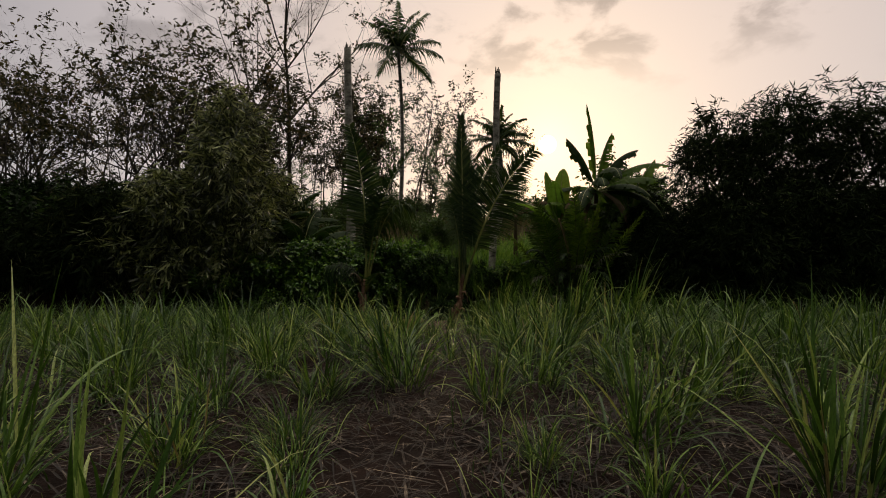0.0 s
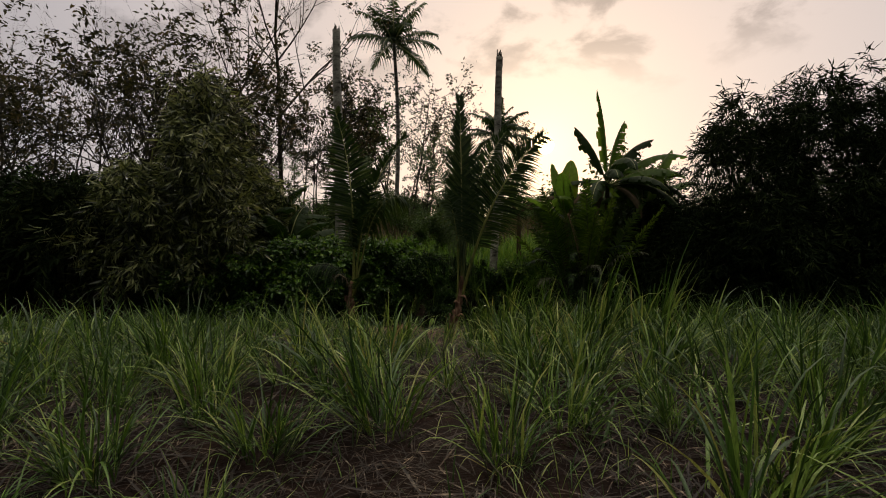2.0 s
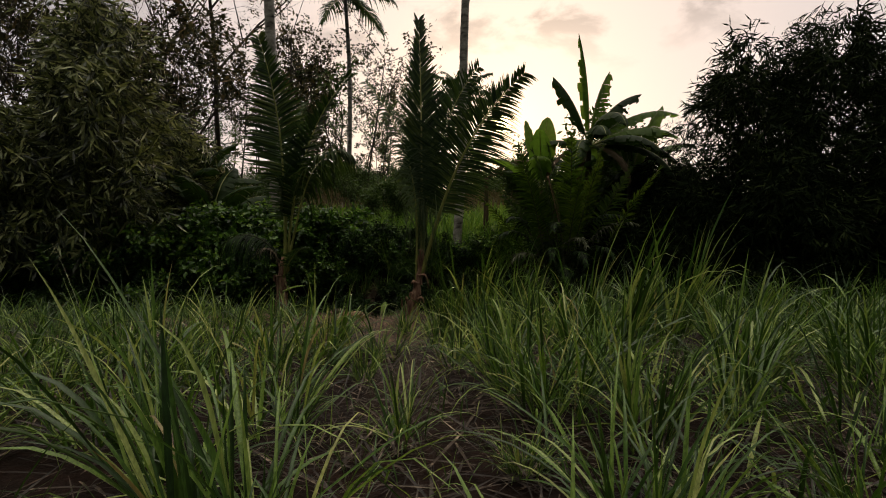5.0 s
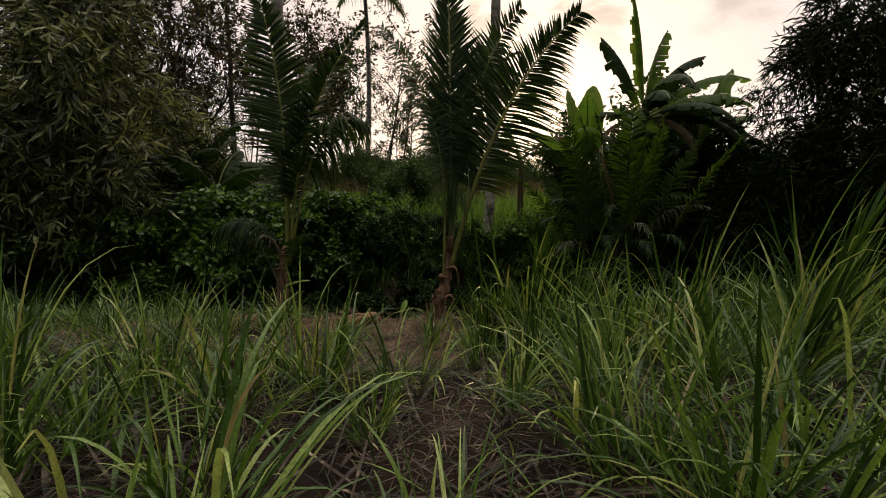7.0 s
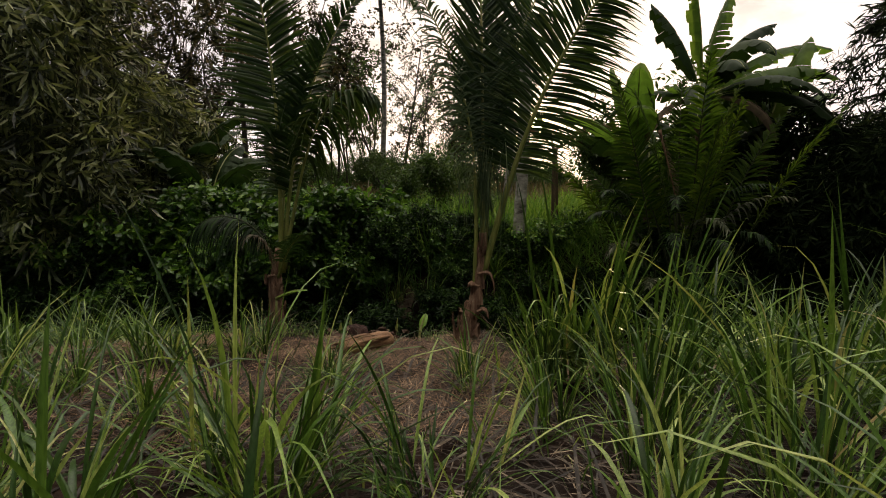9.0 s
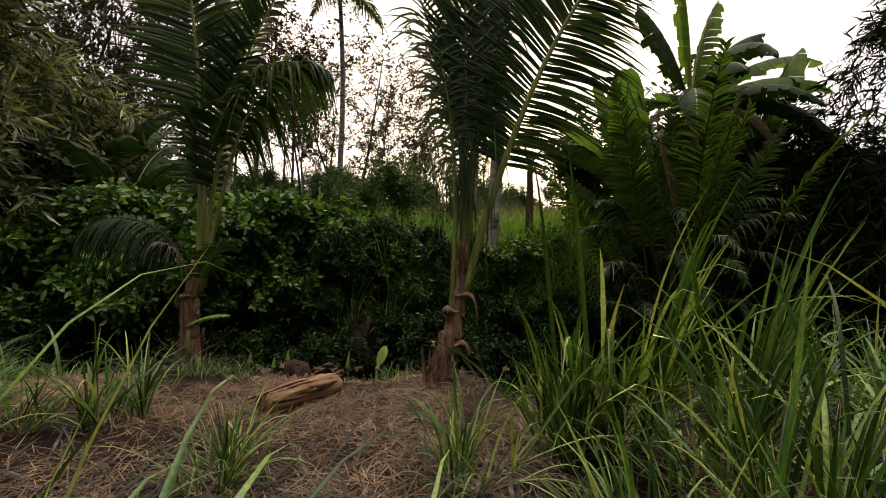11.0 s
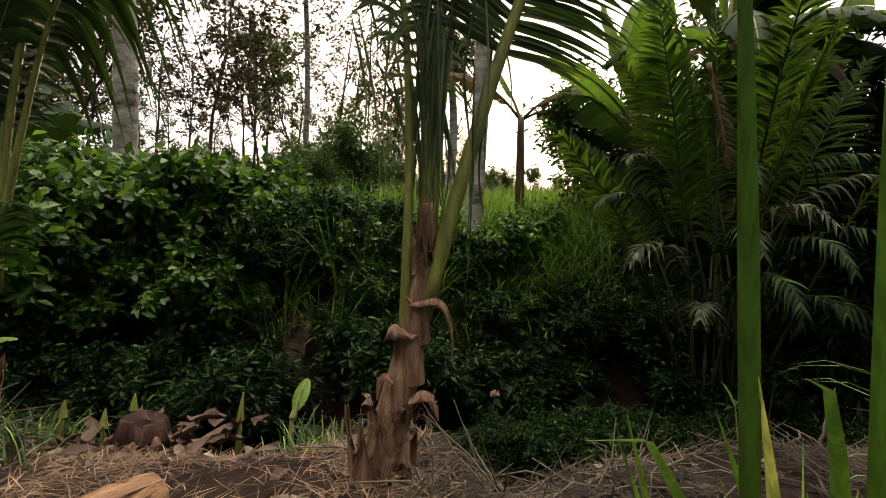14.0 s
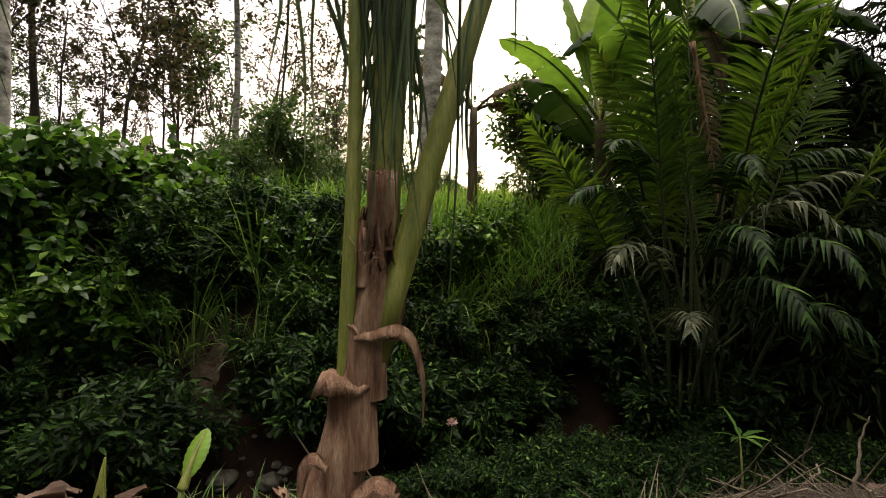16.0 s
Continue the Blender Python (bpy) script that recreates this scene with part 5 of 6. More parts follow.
FINE = [clump_blades(int(rng.integers(50, 68)), h, w, l, u) for h, w, l, u in ((0.7, 0.016, 1.2, 0.25), (0.85, 0.018, 0.7, 0.5), (0.95, 0.019, 0.8, 0.4), (0.75, 0.017, 1.1, 0.3))]
BROAD = [clump_blades(int(rng.integers(28, 42)), h, w, 1.05, 0.18) for h, w in ((0.8, 0.022), (0.9, 0.025), (0.75, 0.021), (0.95, 0.026))]
CLUMPS = FINE + BROAD
TALLS = [clump_blades(38, 1.3, 0.031, 0.5, 0.6, (4.5, 6.2)), clump_blades(38, 1.35, 0.032, 0.5, 0.6, (3.7, 6.0)), clump_blades(44, 1.1, 0.026, 0.7, 0.45), clump_blades(11, 1.3, 0.032, 0.5, 0.6, (3.3, 4.7))]
joined = [blades(blades(Build(), **c), **clump_blades(50, 0.6, 0.014, 1.3, 0.15)).mesh("grass_clump", M["grass"]) for c in CLUMPS]
loose = [blade_meshes(c) for c in CLUMPS]
loose_tall = [blade_meshes(c) for c in TALLS]
inner = [clump_mesh(clump_blades(64, 0.6, 0.013, 1.3, 0.15)) for _ in range(4)] + [clump_mesh(clump_blades(34, 0.62, 0.018, 1.2, 0.2)) for _ in range(4)]
inner_tall = [clump_mesh(clump_blades(34, 0.85, 0.022, 0.9, 0.35, (3.6, 5.9))) for _ in range(4)]


def over_path(me, at, rz, s):
    """True for a blade that would hang into the trodden way through the plot."""
    co = np.empty(len(me.vertices) * 3)
    me.vertices.foreach_get("co", co)
    co = co.reshape(-1, 3) * s
    x = at[0] + co[:, 0] * math.cos(rz) - co[:, 1] * math.sin(rz)
    y = at[1] + co[:, 0] * math.sin(rz) + co[:, 1] * math.cos(rz)
    z = at[2] + co[:, 2]
    return bool(np.any((np.abs(x - 0.05) < 0.34) & (z > 1.68 - 0.092 * y) & (y < 10.4)))


def grass_clump(x, y, i, s, rz, tall=False):
    """Near the walk each blade is a part of its own; farther off the clump is one mesh."""
    near = abs(x - 0.02 * y) < 2.3 and y < 11.6
    rz = 0.0 if tall and i != 2 else rz
    name = "tall_grass_clump" if tall else "grass_clump"
    label = "tall clump of broad-bladed fodder grass" if tall else "green fountain-shaped clump of long arching grass"
    e = thing(name, None if near or tall else joined[i], None, grounded(x, y), rz, s, label, "grass clump", "tall fodder grass clumps" if tall else "grass clumps in the field")
    if near or tall:
        for me in (loose_tall[i] if tall else loose[i]):
            if not over_path(me, e.location, rz, s):
                part("blade", me, None, e)
        part("inner_tuft", inner_tall[i] if tall else inner[i], None, e, kind="stuff")


def open_ground(x, y):
    """The mown patch before the palms, the ditch edge, and the bare soil where the walk begins."""
    return (-1.3 - 0.6 * (y - 8.6) < x < 0.1 and y > 8.7 + 0.4 * math.sin(5 * x)) or (x > -2.7 and x < 4.8 and y > (9.75 if x < 1.6 else 10.3)) or (-1.3 < x < -0.15 and 9.6 < y < 11.2) or (x < -2.4 and y > 12.0) or (abs(x + 0.1) < 1.0 and y < 3.6) or (abs(x) < 2.2 and y < 2.6)


MAIN = [(-0.42, 4.8, 2, 1.1), (-2.1, 5.7, 0, 1.0), (0.35, 4.2, 1, 0.8), (1.25, 3.3, 4, 1.0), (2.6, 4.6, 1, 1.0), (-1.1, 3.4, 3, 0.55), (0.9, 4.9, 0, 1.0), (-2.9, 4.3, 3, 1.0), (3.0, 2.7, 2, 1.2), (-2.2, 2.2, 2, 1.1), (-1.5, 6.6, 4, 1.0), (-0.72, 2.15, 5, 0.5), (0.3, 2.2, 4, 0.4), (1.05, 2.5, 6, 0.55), (-0.95, 2.9, 0, 0.6), (0.55, 3.0, 3, 0.5), (-1.7, 3.0, 3, 0.8), (1.75, 3.9, 2, 0.9), (-1.45, 5.9, 4, 0.75), (-1.4, 7.0, 6, 0.7), (-2.2, 6.6, 5, 0.8), (-0.75, 6.45, 6, 0.6), (-1.75, 4.9, 1, 0.8)]
TALL = [(-1.28, 1.6, 2, 0.8), (2.05, 2.6, 2, 0.95), (1.08, 9.85, 0, 0.85), (0.95, 9.92, 3, 1.0), (0.79, 9.93, 3, 0.95), (0.66, 9.6, 2, 0.55), (1.45, 9.6, 1, 0.8), (1.75, 9.9, 0, 0.75), (1.0, 8.65, 2, 0.75), (1.5, 8.3, 2, 0.8), (2.1, 8.7, 1, 0.8), (2.6, 7.9, 2, 0.9), (1.9, 7.4, 0, 0.85), (3.2, 8.7, 1, 1.0), (0.75, 8.1, 2, 0.55), (0.45, 8.45, 2, 0.42),
        (1.3, 5.75, 2, 0.7), (3.4, 9.8, 2, 0.9), (2.3, 6.4, 2, 0.75)]
spots = []
gr = np.random.default_rng(21)
for x, y, i, s in MAIN:
    grass_clump(x, y, i, s, gr.uniform(0, 6.28))
    spots.append((x, y))
for x, y, i, s in TALL:
    grass_clump(x, y, i, s, gr.uniform(0, 6.28), True)
    spots.append((x, y))
for _ in range(16):
    x, y = gr.uniform(-2.2, 0.3), gr.uniform(8.7, 10.4)
    if abs(x - 0.05) > 0.3 and not (-1.3 < x < -0.2 and y > 9.5):
        grass_clump(x, y, 4 + int(gr.integers(4)), gr.uniform(0.35, 0.6), gr.uniform(0, 6.28))
        spots.append((x, y))
tries = 0
while len(spots) < 400 and tries < 20000:
    tries += 1
    x, y = gr.uniform(-11, 11), gr.uniform(2.2, 12.4)
    gap = 0.52 if y > 5.5 else 0.74
    low = abs(x - 0.02 * y) < 0.6 or (y > 8.0 and x < 0.4)
    if open_ground(x, y) or abs(x) > 1.3 + y * 0.95 or min(math.hypot(x - a, y - c) for a, c in spots) < gap + 0.12 * low:
        continue
    if abs(x - 0.02 * y) < 0.2 and (y < 3.8 or 7.4 < y < 9) or x > 5.4 and y > 10.6:
        continue
    spots.append((x, y))
    grass_clump(x, y, int(gr.integers(4)) + (4 if gr.uniform() < (0.06 if y < 5.2 else 0.6) else 0), gr.uniform(0.72, 1.1) * (0.62 if low else 1.0) * (0.84 if y < 5.8 else 0.95), gr.uniform(0, 6.28))


def scatter(name, label, mat, n, xr, yr, keep, h, w, lean, droop, category="grass", segs=4):
    x, y = rng.uniform(*xr, n), rng.uniform(*yr, n)
    ok = keep(x, y)
    x, y = x[ok], y[ok]
    k = len(x)
    b = Build()
    blades(b, np.stack([x, y, height(x, y) - 0.01], -1), rng.uniform(0, 6.28, k), rng.uniform(*lean, k), h * rng.uniform(0.4, 1.2, k), w * rng.uniform(0.6, 1.3, k), rng.uniform(*droop, k), segs=segs, twist=rng.normal(0, 0.8, k))
    thing(name, b, M[mat], label=label, category=category, kind="stuff")


def patch(x, y, f=2.0, seed=4):
    return smooth_noise(x, y, f, seed) + rng.normal(0, 0.15, len(x))


scatter("short_grass", "short green grass between the clumps", "grass", 16000, (-9, 9), (2.0, 12.6), lambda x, y: (patch(x, y) > 0.02) & ~((x > -2.8) & (x < 3.2) & (y > 8.8)) & ~((x > 0.6) & (y > 10.2)) & (np.abs(x) < 1.5 + y), 0.28, 0.008, (0.1, 1.0), (0.3, 1.5))
scatter("loose_grass", "long stray grass blades between the clumps", "grass", 4200, (-8, 8), (2.3, 11.5), lambda x, y: (np.abs(x) < 1.2 + 0.9 * y) & (np.abs(x - 0.02 * y) > 0.6) & ~((x > -2.4) & (x < 0.3) & (y > 8.6)) & ~((x > -2.4) & (y > 10.2)) & (patch(x, y, 1.7, 51) > -0.05 + 0.5 * (y < 3.6)), 0.6, 0.019, (0.2, 1.35), (0.3, 2.2), segs=7)
scatter("outer_grass", "thick grass over the rest of the plot", "grass", 60000, (-15, 15), (-7, 12.6), lambda x, y: ((np.abs(x) > 1.5 + 0.85 * np.maximum(y, 0)) | (y < -0.4)) & ~((x > 4.6) & (y > 10.3)) & (np.hypot(x / 14, (y - 4) / 11) < 1 + 0.15 * patch(x, y, 0.8, 81)) & (patch(x, y, 2.5, 83) > -0.3), 0.6, 0.018, (0.1, 1.1), (0.3, 2.0), segs=5)
scatter("edge_tufts", "thin grass tufts along the ditch edge", "grass", 8000, (-6, 4), (11.5, 12.7), lambda x, y: (patch(x, y, 3.0, 17) > 0.05 + 0.3 * (x > -1.2)) & (np.hypot(x + 0.6, y - 11.6) > 0.4) & (x < 0.5), 0.24, 0.007, (0.1, 1.0), (0.3, 1.8), segs=5)
scatter("bank_grass", "long grass hanging down the ditch bank", "field", 7000, (-3.0, 5.0), (14.75, 15.9), lambda x, y: patch(x, y, 1.6, 6) > 0.0, 0.75, 0.012, (0.3, 1.0), (0.6, 2.0), segs=5)
for x, y, k in [(-0.75, 14.5, 0.8), (0.3, 14.8, 0.7), (0.95, 14.6, 0.75), (-1.6, 14.2, 0.5), (1.6, 14.3, 0.6), (0.2, 14.2, 0.45), (-0.2, 14.35, 0.7), (-0.05, 14.65, 0.85), (-1.2, 14.75, 0.8), (0.6, 14.35, 0.6), (1.3, 14.6, 0.9), (1.9, 14.65, 0.8), (2.3, 14.4, 0.6), (-1.9, 14.7, 0.7), (0.85, 14.9, 0.9), (1.65, 14.95, 0.9)]:
    thing("bank_tussock", joined[0 if x > 0 else 1], None, grounded(x, y), x * 3, k * 1.3, "long drooping grass tussock on the shaded bank", "grass clump", kind="stuff")
scatter("field_grass", "bright tall grass on the upper field", "field", 16000, (-9, 8), (15.6, 22), lambda x, y: patch(x, y, 1.0, 2) > -0.25, 0.75, 0.03, (0.05, 0.6), (0.2, 1.6))
scatter("dry_field_grass", "dry brown grass on the far rise", "dryfield", 26000, (-26, 14), (21, 46), lambda x, y: y > 0, 0.6, 0.03, (0.05, 0.5), (0.2, 1.2), segs=3)


def litter(name, label, n, xr, yr, keep, ln, w, mat="straw"):
    """Loose straw: thin bent slivers lying at all angles just over the soil."""
    x, y = rng.uniform(*xr, n), rng.uniform(*yr, n)
    ok = keep(x, y)
    x, y = x[ok], y[ok]
    k = len(x)
    b = Build()
    a, l = rng.uniform(0, 6.28, k), ln * rng.uniform(0.3, 1.2, k)
    blades(b, np.stack([x, y, height(x, y) + rng.uniform(0.003, 0.025, k) + 0.05 * np.clip(smooth_noise(x, y, 5.0, 41), 0, 1)], -1), a, rng.uniform(1.2, 1.65, k), l, w * rng.uniform(0.4, 1.4, k), rng.uniform(-0.3, 0.45, k), segs=3, fold=0.15)
    thing(name, b, M[mat], label=label, category="straw", kind="stuff")


litter("straw_litter", "dry grey-brown straw strewn over the soil", 52000, (-6, 6), (0.6, 9.5), lambda x, y: (np.abs(x) < 1.6 + 0.85 * y) & (patch(x, y, 4.0, 23) > -0.12), 0.19, 0.0065, "oldstraw")
litter("fallen_blades", "long dead grass blades lying between the clumps", 7000, (-6, 6), (1.6, 9.6), lambda x, y: np.abs(x) < 1.6 + 0.85 * y, 0.42, 0.014, "oldstraw")
litter("ditch_debris", "dark rotting straw and stalks on the ditch edge", 34000, (0.3, 4.6), (10.2, 13.6), lambda x, y: patch(x, y, 3.5, 61) > -0.3, 0.16, 0.008, "debris")
litter("cut_straw", "pale mown straw on the open patch", 90000, (-3.6, 4.0), (8.2, 12.9), lambda x, y: ((x < 0.5) | (x < 1.5) & (y < 10.6)) & (patch(x, y, 3.5, 29) > -0.22) & (y < 11.7) & (np.hypot((x + 0.9) / 2.9, (y - 10.7) / 2.5) < 1 + 0.35 * patch(x, y, 2.2, 71)), 0.13, 0.0038)


# ---- cut banana log, stump and sprouts ----
def log_thing():
    """A cut banana stem along its own y axis: layered sheaths, split and frayed at the near end."""
    a, c = np.array((-0.84, 10.22)), np.array((-0.55, 10.95))
    ln = float(np.linalg.norm(c - a))
    za, zc = float(height(*a)), float(height(*c))
    e = thing("banana_log", None, None, (a[0], a[1], za + 0.07), math.atan2(a[0] - c[0], c[1] - a[1]), label="cut yellow-brown banana stem lying on the straw", category="log")
    n = 18
    s = np.linspace(0, 1, n)
    y, z = ln * s, (zc - za) * s
    rad = 0.077 * (0.7 + 0.38 * np.clip(s * 3, 0, 1)) * (1 + 0.05 * np.sin(s * 17) + 0.03 * np.sin(s * 41))
    part("core", tube(Build(), np.stack([0.012 * np.sin(s * 7), y, z], -1), rad, 18, lumps=0.07), M["logskin"], e)
    for i in range(26):
        q = rng.uniform(-0.3, 3.3)
        u0 = -0.16 * rng.uniform(0, 1) if i < 12 else rng.uniform(0, 0.6)
        ss = np.linspace(u0, u0 + rng.uniform(0.3, 0.65), 9)
        ss = np.clip(ss, -0.2, 1.02)
        r = np.interp(ss, s, rad) + 0.002 + 0.05 * np.clip(0.02 - ss, 0, 1) + 0.010 * rng.uniform(0, 1) * np.sin(np.linspace(0, 3.1, 9))
        q = q + 0.3 * rng.uniform(-1, 1) * np.linspace(0, 1, 9)
        p = np.stack([np.cos(q) * r, ln * ss, np.sin(q) * r + (zc - za) * ss - 0.12 * np.clip(-ss, 0, 1)], -1)
        w = rng.uniform(0.012, 0.05)
        ribbon(e, "sheath_strip", p, [w * 0.4, w, w, w * 0.7, w * 0.2], (math.cos(float(q[0])), 0.0, math.sin(float(q[0]))), "logskin", 10)


log_thing()


def stump(at):
    e = thing("banana_stump", None, None, at, label="rotting cut banana stump with dry sheaths", category="stump")
    part("core", tube(Build(), [(0, 0, -0.05), (0, 0, 0.08), (0.01, 0, 0.16), (0.01, 0, 0.13)], [0.13, 0.12, 0.105, 0.04], 14, lumps=0.18), M["stumpwood"], e)
    for i in range(8):
        a = i * 0.8
        torn_base(e, (0, 0, 0), a, 0.115, rng.uniform(0.08, 0.17), 0.06, 0.03)
    for i in range(40):
        a, d = rng.uniform(0, 6.28), rng.uniform(0.1, 0.6)
        banana_scrap(e, (math.cos(a) * d, math.sin(a) * d * 0.6, 0.02))


def banana_scrap(parent, at):
    n, m = 5, 4
    q = rng.uniform(0, 6.28)
    S, Q = np.meshgrid(np.linspace(0, 1, n), np.linspace(-1, 1, m), indexing="ij")
    l, w = rng.uniform(0.07, 0.22), rng.uniform(0.012, 0.048)
    x, y, z = S * l, Q * w * (1 - 0.6 * S), 0.01 + rng.uniform(0.0, 0.06) * S ** 1.5 + 0.02 * np.sin(S * 3 + q) + 0.02 * Q ** 2 + 0.016 * rng.uniform(-1, 1, (n, m))
    P = np.stack([at[0] + x * math.cos(q) - y * math.sin(q), at[1] + x * math.sin(q) + y * math.cos(q), at[2] + z], -1)
    o = (np.arange(n - 1)[:, None] * m + np.arange(m - 1)[None]).reshape(-1, 1)
    part("dry_sheath", Build().add(P, o + [0, 1, m + 1, m]).add(P - UP * 0.003, o + [0, m, m + 1, 1]), M["scrap"], parent)


stump(grounded(-0.98, 11.9))


def sprout(at, tall, lv, label):
    e = thing("banana_sprout", None, None, at, label=label, category="sprout", group="banana sprouts by the stump")
    part("stem", tube(Build(), [(0, 0, -0.03), (0.005, 0, tall * 0.5), (0.012, 0, tall)], [0.088 * min(tall, 0.25), 0.07 * min(tall, 0.25), 0.045 * min(tall, 0.25)], 8), M["rachis"], e)
    for f in lv:
        banana_leaf(e, (0.012, 0, tall - 0.02), **f)


sprout(grounded(-0.28, 12.15), 0.25, [dict(azim=60, tilt=30, length=0.21, bend=14, width=0.054, torn=0.0, petiole=0.04, sag=0.1, mat="sprout")], "banana sprout with one bright upright leaf")
sprout(grounded(-0.56, 12.1), 0.26, [dict(azim=40, tilt=6, length=0.16, bend=4, width=0.014, torn=0.0, petiole=0.0, sag=0.1, mat="sprout")], "pale rolled banana shoot beside the stump")
sprout(grounded(-1.95, 12.0), 0.42, [dict(azim=-20, tilt=62, length=0.4, bend=34, width=0.085, torn=0.0, petiole=0.05, sag=0.1, mat="sprout")], "banana sprout with one flat bright leaf")

for x, y, tall in [(-1.42, 12.0, 0.16), (-1.2, 11.95, 0.12), (-1.1, 12.05, 0.2)]:
    sprout(grounded(x, y), tall, [dict(azim=40, tilt=5, length=0.09, bend=4, width=0.012, torn=0.0, petiole=0.0, sag=0.1, mat="sprout")], "small pale rolled banana shoot beside the stump")
seedling = thing("seedling", None, None, grounded(2.72, 12.2), label="slender seedling with a rosette of pale green leaves", category="seedling")
part("stem", tube(Build(), [(0, 0, -0.04), (-0.01, 0.01, 0.25), (-0.05, 0, 0.52)], [0.008, 0.006, 0.004], 6), M["rachis"], seedling)
lb = Build()
la = np.arange(7) * 0.9
leaves(lb, np.tile((-0.05, 0, 0.51), (7, 1)), np.stack([np.cos(la), np.sin(la), 0.25 + 1.6 * (np.arange(7) == 2)], -1), np.tile(UP, (7, 1)) + rand_dirs(7) * 0.3, rng.uniform(0.12, 0.2, 7), rng.uniform(0.03, 0.045, 7))
part("leaves", lb, M["light"], seedling, "pale green lance leaves")
plume = thing("plume_grass", None, None, grounded(0.0, 14.55), label="pale arching grass plume on the bank", category="grass clump")
pk = 9
part("blades", blades(Build(), np.tile((0.0, 0.0, 0.3), (pk, 1)) + rng.normal(0, 0.03, (pk, 3)), rng.uniform(2.7, 3.7, pk), rng.uniform(0.1, 0.5, pk), rng.uniform(0.7, 1.05, pk), np.full(pk, 0.016), rng.uniform(1.6, 2.6, pk), segs=9), M["softleaf"], plume, kind="stuff")


def hanging_roots(n):
    """Thin roots and dead stalks that hang over the face of the bank."""
    b = Build()
    for _ in range(n):
        x, y = rng.uniform(0.35, 2.6), rng.uniform(14.2, 14.6)
        z = max(float(height(x, y)), -0.2) + rng.uniform(0.25, 0.7)
        ln = rng.uniform(0.35, 0.9)
        q = [(x, y + 0.05, z + 0.03), (x, y, z), (x + rng.normal(0, 0.05), y - 0.1, z - ln * 0.5), (x + rng.normal(0, 0.1), y - 0.12, z - ln)]
        tube(b, q, [0.003, 0.003, 0.0025, 0.0012], 4, cap=False)
    thing("hanging_roots", b, M["debris"], label="thin grey roots hanging over the bank", category="roots", kind="stuff")


hanging_roots(34)

# ---- pole, dead branches, rocks ----
pole = thing("stick", tube(Build(), [(0, 0, -0.1), (0.01, 0, 0.6), (0.03, 0, 1.3)], [0.014, 0.012, 0.009], 7), M["deadwood"], grounded(-1.3, 15.2), label="thin grey stick standing in the shrubs", category="stick")


def branch(at, pts, r, label="bare grey dead branch on the ditch edge"):
    p = np.asarray(pts, float)
    s = np.linspace(0, 1, 14)
    q = np.stack([np.interp(s, np.linspace(0, 1, len(p)), p[:, k]) for k in range(3)], -1) + rng.normal(0, r * 0.6, (14, 3))
    thing("dead_branch", tube(Build(), q, r * (1 - 0.7 * s), 7, lumps=0.08), M["deadwood"], at, label=label, category="branch", group="dead branches on the ditch edge")


branch(grounded(0.75, 11.75, 0.03), [(0, 0, 0), (0.25, 0.1, 0.0), (0.5, 0.05, 0.06), (0.9, 0.1, 0.1)], 0.014)
branch(grounded(1.5, 11.8, 0.03), [(0, 0, 0.02), (0.2, 0.1, 0.1), (0.42, 0.1, 0.03)], 0.012)
branch(grounded(2.6, 11.9, 0.02), [(0, 0, 0.02), (0.1, 0.0, 0.04), (0.2, 0.0, 0.1), (0.27, 0.0, 0.2)], 0.02, "pale curved peeled stick on the ditch edge")
branch(grounded(-0.1, 11.0, 0.02), [(0, 0, 0), (0.25, -0.2, 0.02), (0.4, -0.45, 0.02)], 0.013)
branch(grounded(0.9, 11.6, 0.05), [(0, 0, 0.0), (-0.12, 0.2, 0.12), (-0.2, 0.3, 0.3)], 0.009)
branch(grounded(1.9, 11.9, 0.02), [(0, 0, 0), (0.3, -0.1, 0.05), (0.5, -0.1, 0.02), (0.8, -0.25, 0.08)], 0.01)
branch(grounded(2.7, 11.6, 0.02), [(0, 0, 0), (0.1, 0.05, 0.25), (0.15, 0.05, 0.4)], 0.01, "pale stick leaning on the ditch edge")
branch(grounded(1.1, 11.9, 0.02), [(0, 0, 0.05), (0.15, 0.1, 0.12), (0.3, 0.0, 0.05), (0.45, 0.1, 0.0)], 0.009)


def twig_heap(at, n, spread, label):
    """A tangle of thin dry twigs and stalks."""
    b = Build()
    for _ in range(n):
        p = rng.normal(0, 1, 3) * (spread, spread * 0.5, 0.03)
        d = unit(rng.normal(0, 1, 3) * (1, 0.6, 0.35))
        ln = rng.uniform(0.15, 0.5)
        q = np.array([p, p + d * ln * 0.5 + rng.normal(0, 0.03, 3), p + d * ln])
        q[:, 2] = np.abs(q[:, 2]) + 0.01
        q[:, 2] += height(q[:, 0] + at[0], q[:, 1] + at[1]) - at[2]
        tube(b, q, [0.005, 0.004, 0.002], 4, cap=False)
    thing("twig_heap", b, M["deadwood"], at, label=label, category="twigs", kind="stuff")


twig_heap(grounded(0.9, 11.3), 90, 0.4, "tangle of thin roots and twigs beside the palm")
twig_heap(grounded(1.5, 11.85), 130, 0.35, "tangle of dry twigs on the ditch edge")
twig_heap(grounded(2.6, 11.8), 90, 0.35, "tangle of dry stalks on the ditch edge")
twig_heap(grounded(0.55, 11.5), 50, 0.25, "scatter of dry twigs beside the palm foot")
twig_heap(grounded(-2.0, 12.05), 80, 0.3, "dark heap of twigs at the palm foot")


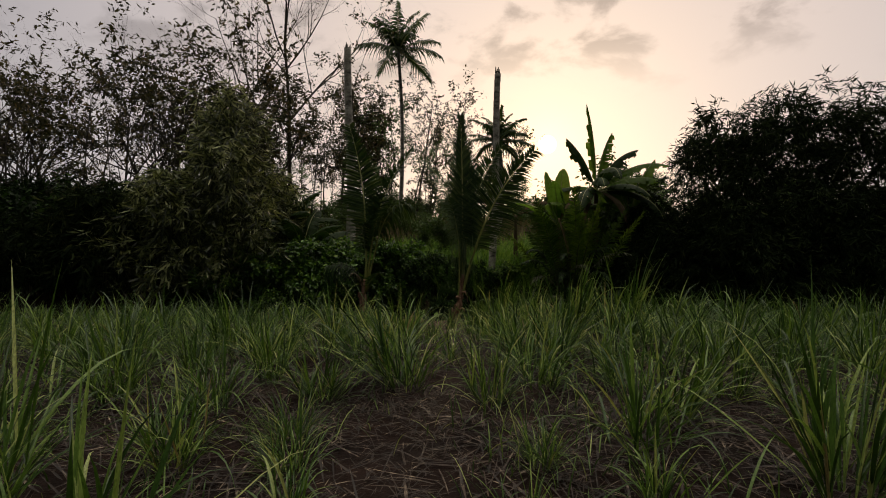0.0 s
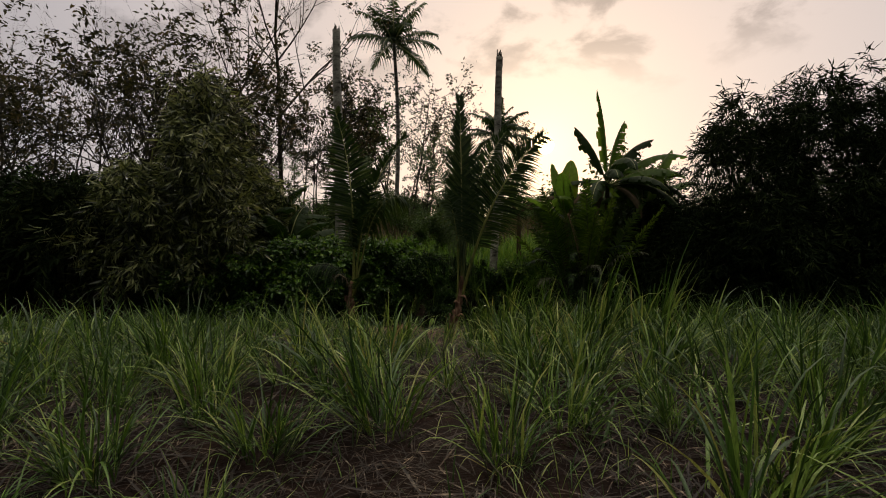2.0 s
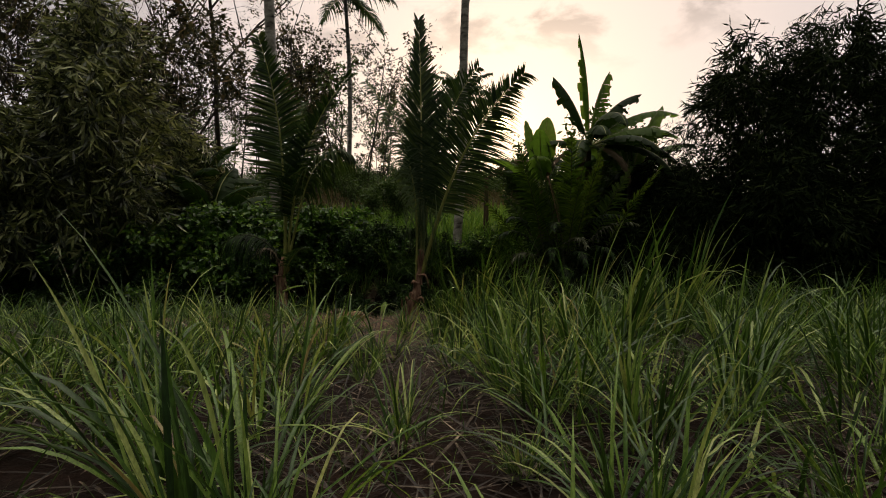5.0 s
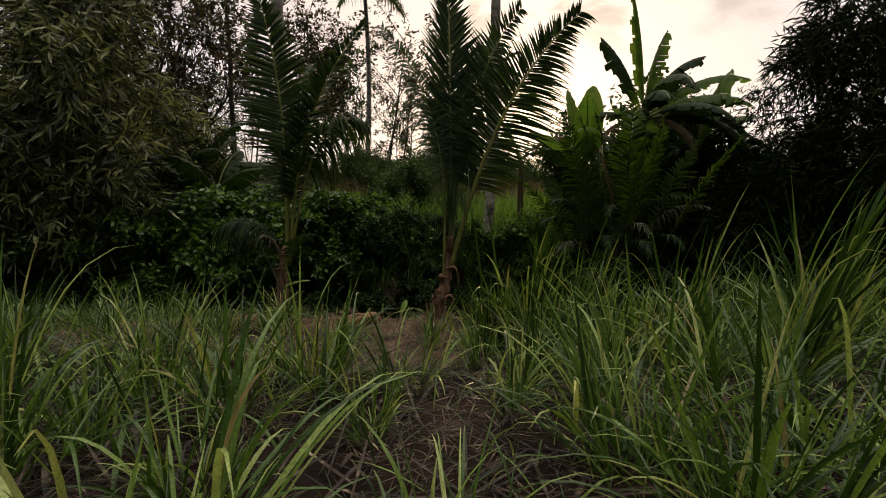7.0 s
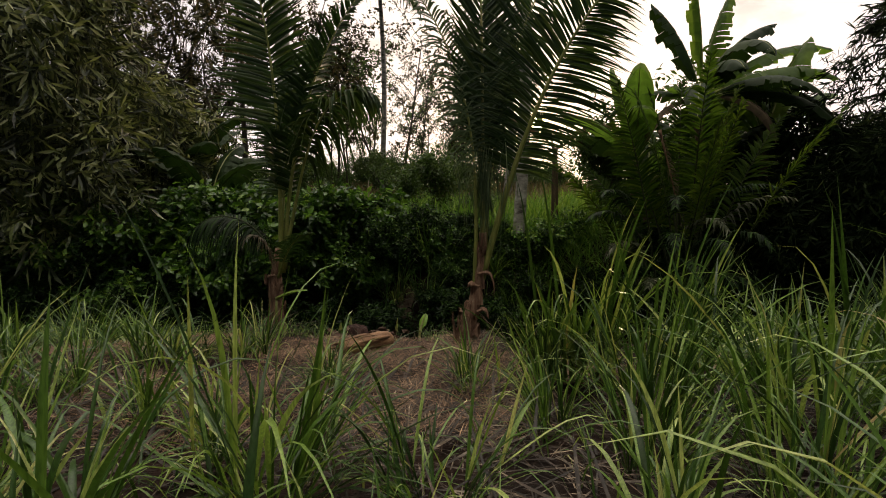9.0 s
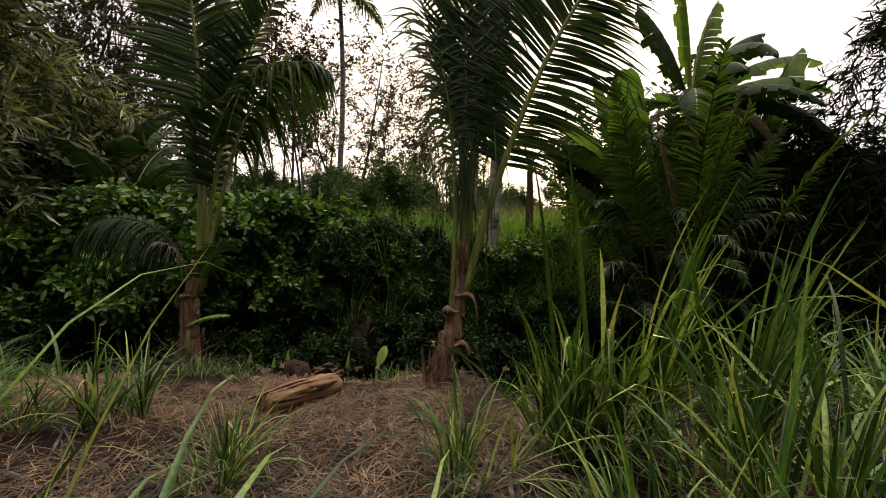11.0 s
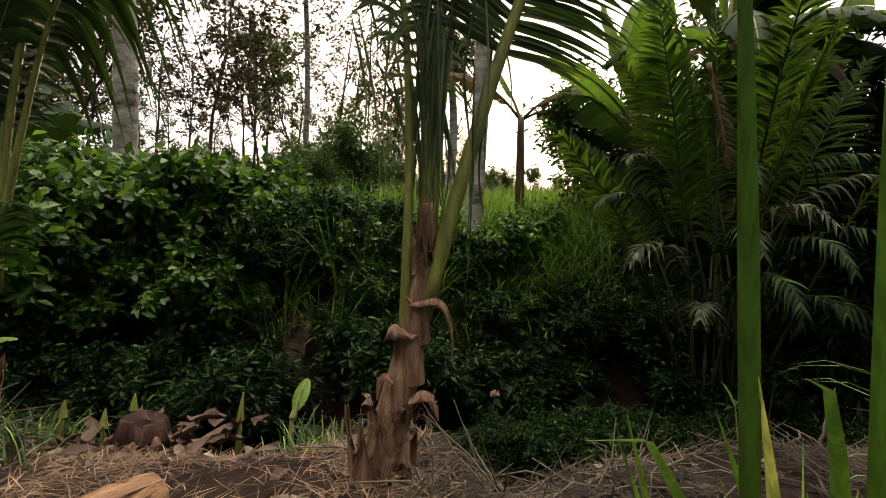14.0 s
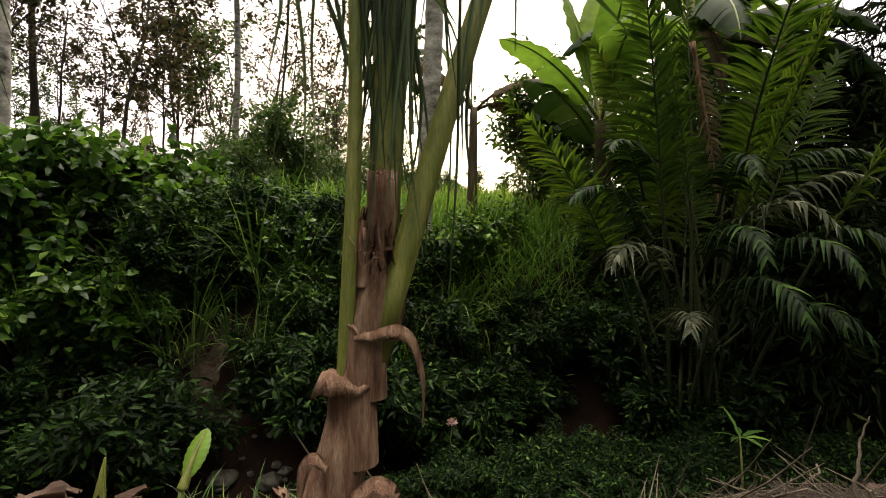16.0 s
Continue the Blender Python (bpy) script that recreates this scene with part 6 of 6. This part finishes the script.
def dry_leaf_scatter(n, cx, cy, sx, sy, label):
    """Curled dead leaves lying on the soil."""
    b = Build()
    x, y = rng.normal(cx, sx, n), rng.normal(cy, sy, n)
    d = rand_dirs(n, 0.15)
    leaves(b, np.stack([x, y, height(x, y) + 0.015], -1), d, rand_dirs(n, 0.3) + UP * 1.2, rng.uniform(0.08, 0.2, n), rng.uniform(0.03, 0.08, n), curl=0.25, fold=0.3)
    thing("dead_leaves", b, M["scrap"], label=label, category="leaf litter", kind="stuff")


dry_leaf_scatter(70, -0.95, 11.9, 0.4, 0.2, "pinkish dry banana sheath scraps round the stump")
dry_leaf_scatter(40, 0.3, 10.7, 0.35, 0.25, "grey curled dead leaves on the straw")
dry_leaf_scatter(160, 1.6, 11.6, 0.9, 0.4, "brown dead leaves on the ditch edge")


def rock(at, r, squash):
    """A rough limestone lump."""
    bm = bmesh.new()
    bmesh.ops.create_icosphere(bm, subdivisions=3, radius=r)
    off = Vector((at[0] * 7, at[1] * 7, at[2] * 7))
    for v in bm.verts:
        n = noise.noise(v.co / r * 1.1 + off) * 0.35 + noise.noise(v.co / r * 3 + off) * 0.14
        v.co *= 1 + n
        v.co.z *= squash
    me = bpy.data.meshes.new("rock")
    bm.to_mesh(me)
    bm.free()
    me.materials.append(M["rock"])
    me.polygons.foreach_set("use_smooth", np.ones(len(me.polygons), bool))
    thing("rock", me, None, at, rng.uniform(0, 6.28), 1.0, "pale rough limestone lump in the bank foot", "rock", "limestone lumps in the bank")


def earth_patch():
    """Bare slumped earth in the bank face, clear of plants."""
    n = 26
    R, A = np.meshgrid(np.linspace(0.02, 1, n), np.linspace(0, 2 * np.pi, n), indexing="ij")
    edge = 0.27 + 0.04 * np.sin(A * 3 + 1) + 0.03 * np.sin(A * 5) + 0.015 * np.sin(A * 11)
    X, Y = -0.6 + np.cos(A) * R * edge * 0.8, 14.48 + np.sin(A) * R * edge
    Z = height(X, Y) + 0.05 * (1 - R ** 3) - 0.02 + 0.03 * smooth_noise(X, Y, 22.0, 3) + 0.02 * smooth_noise(X, Y, 50.0, 5)
    o = (np.arange(n - 1)[:, None] * n + np.arange(n - 1)[None]).reshape(-1, 1)
    thing("earth_patch", Build().add(np.stack([X, Y, Z], -1), o + [0, 1, n + 1, n]), M["earth"], label="bare slumped brown earth in the bank", category="earth", kind="stuff")


earth_patch()
rk = np.random.default_rng(77)
for i in range(70):
    x, y = rk.uniform(-1.5, 0.5), rk.uniform(13.3, 14.25)
    r = 0.025 + 0.1 * rk.uniform(0, 1) ** 2.5
    rock(grounded(x, y, r * 0.1), r, rk.uniform(0.5, 0.8))
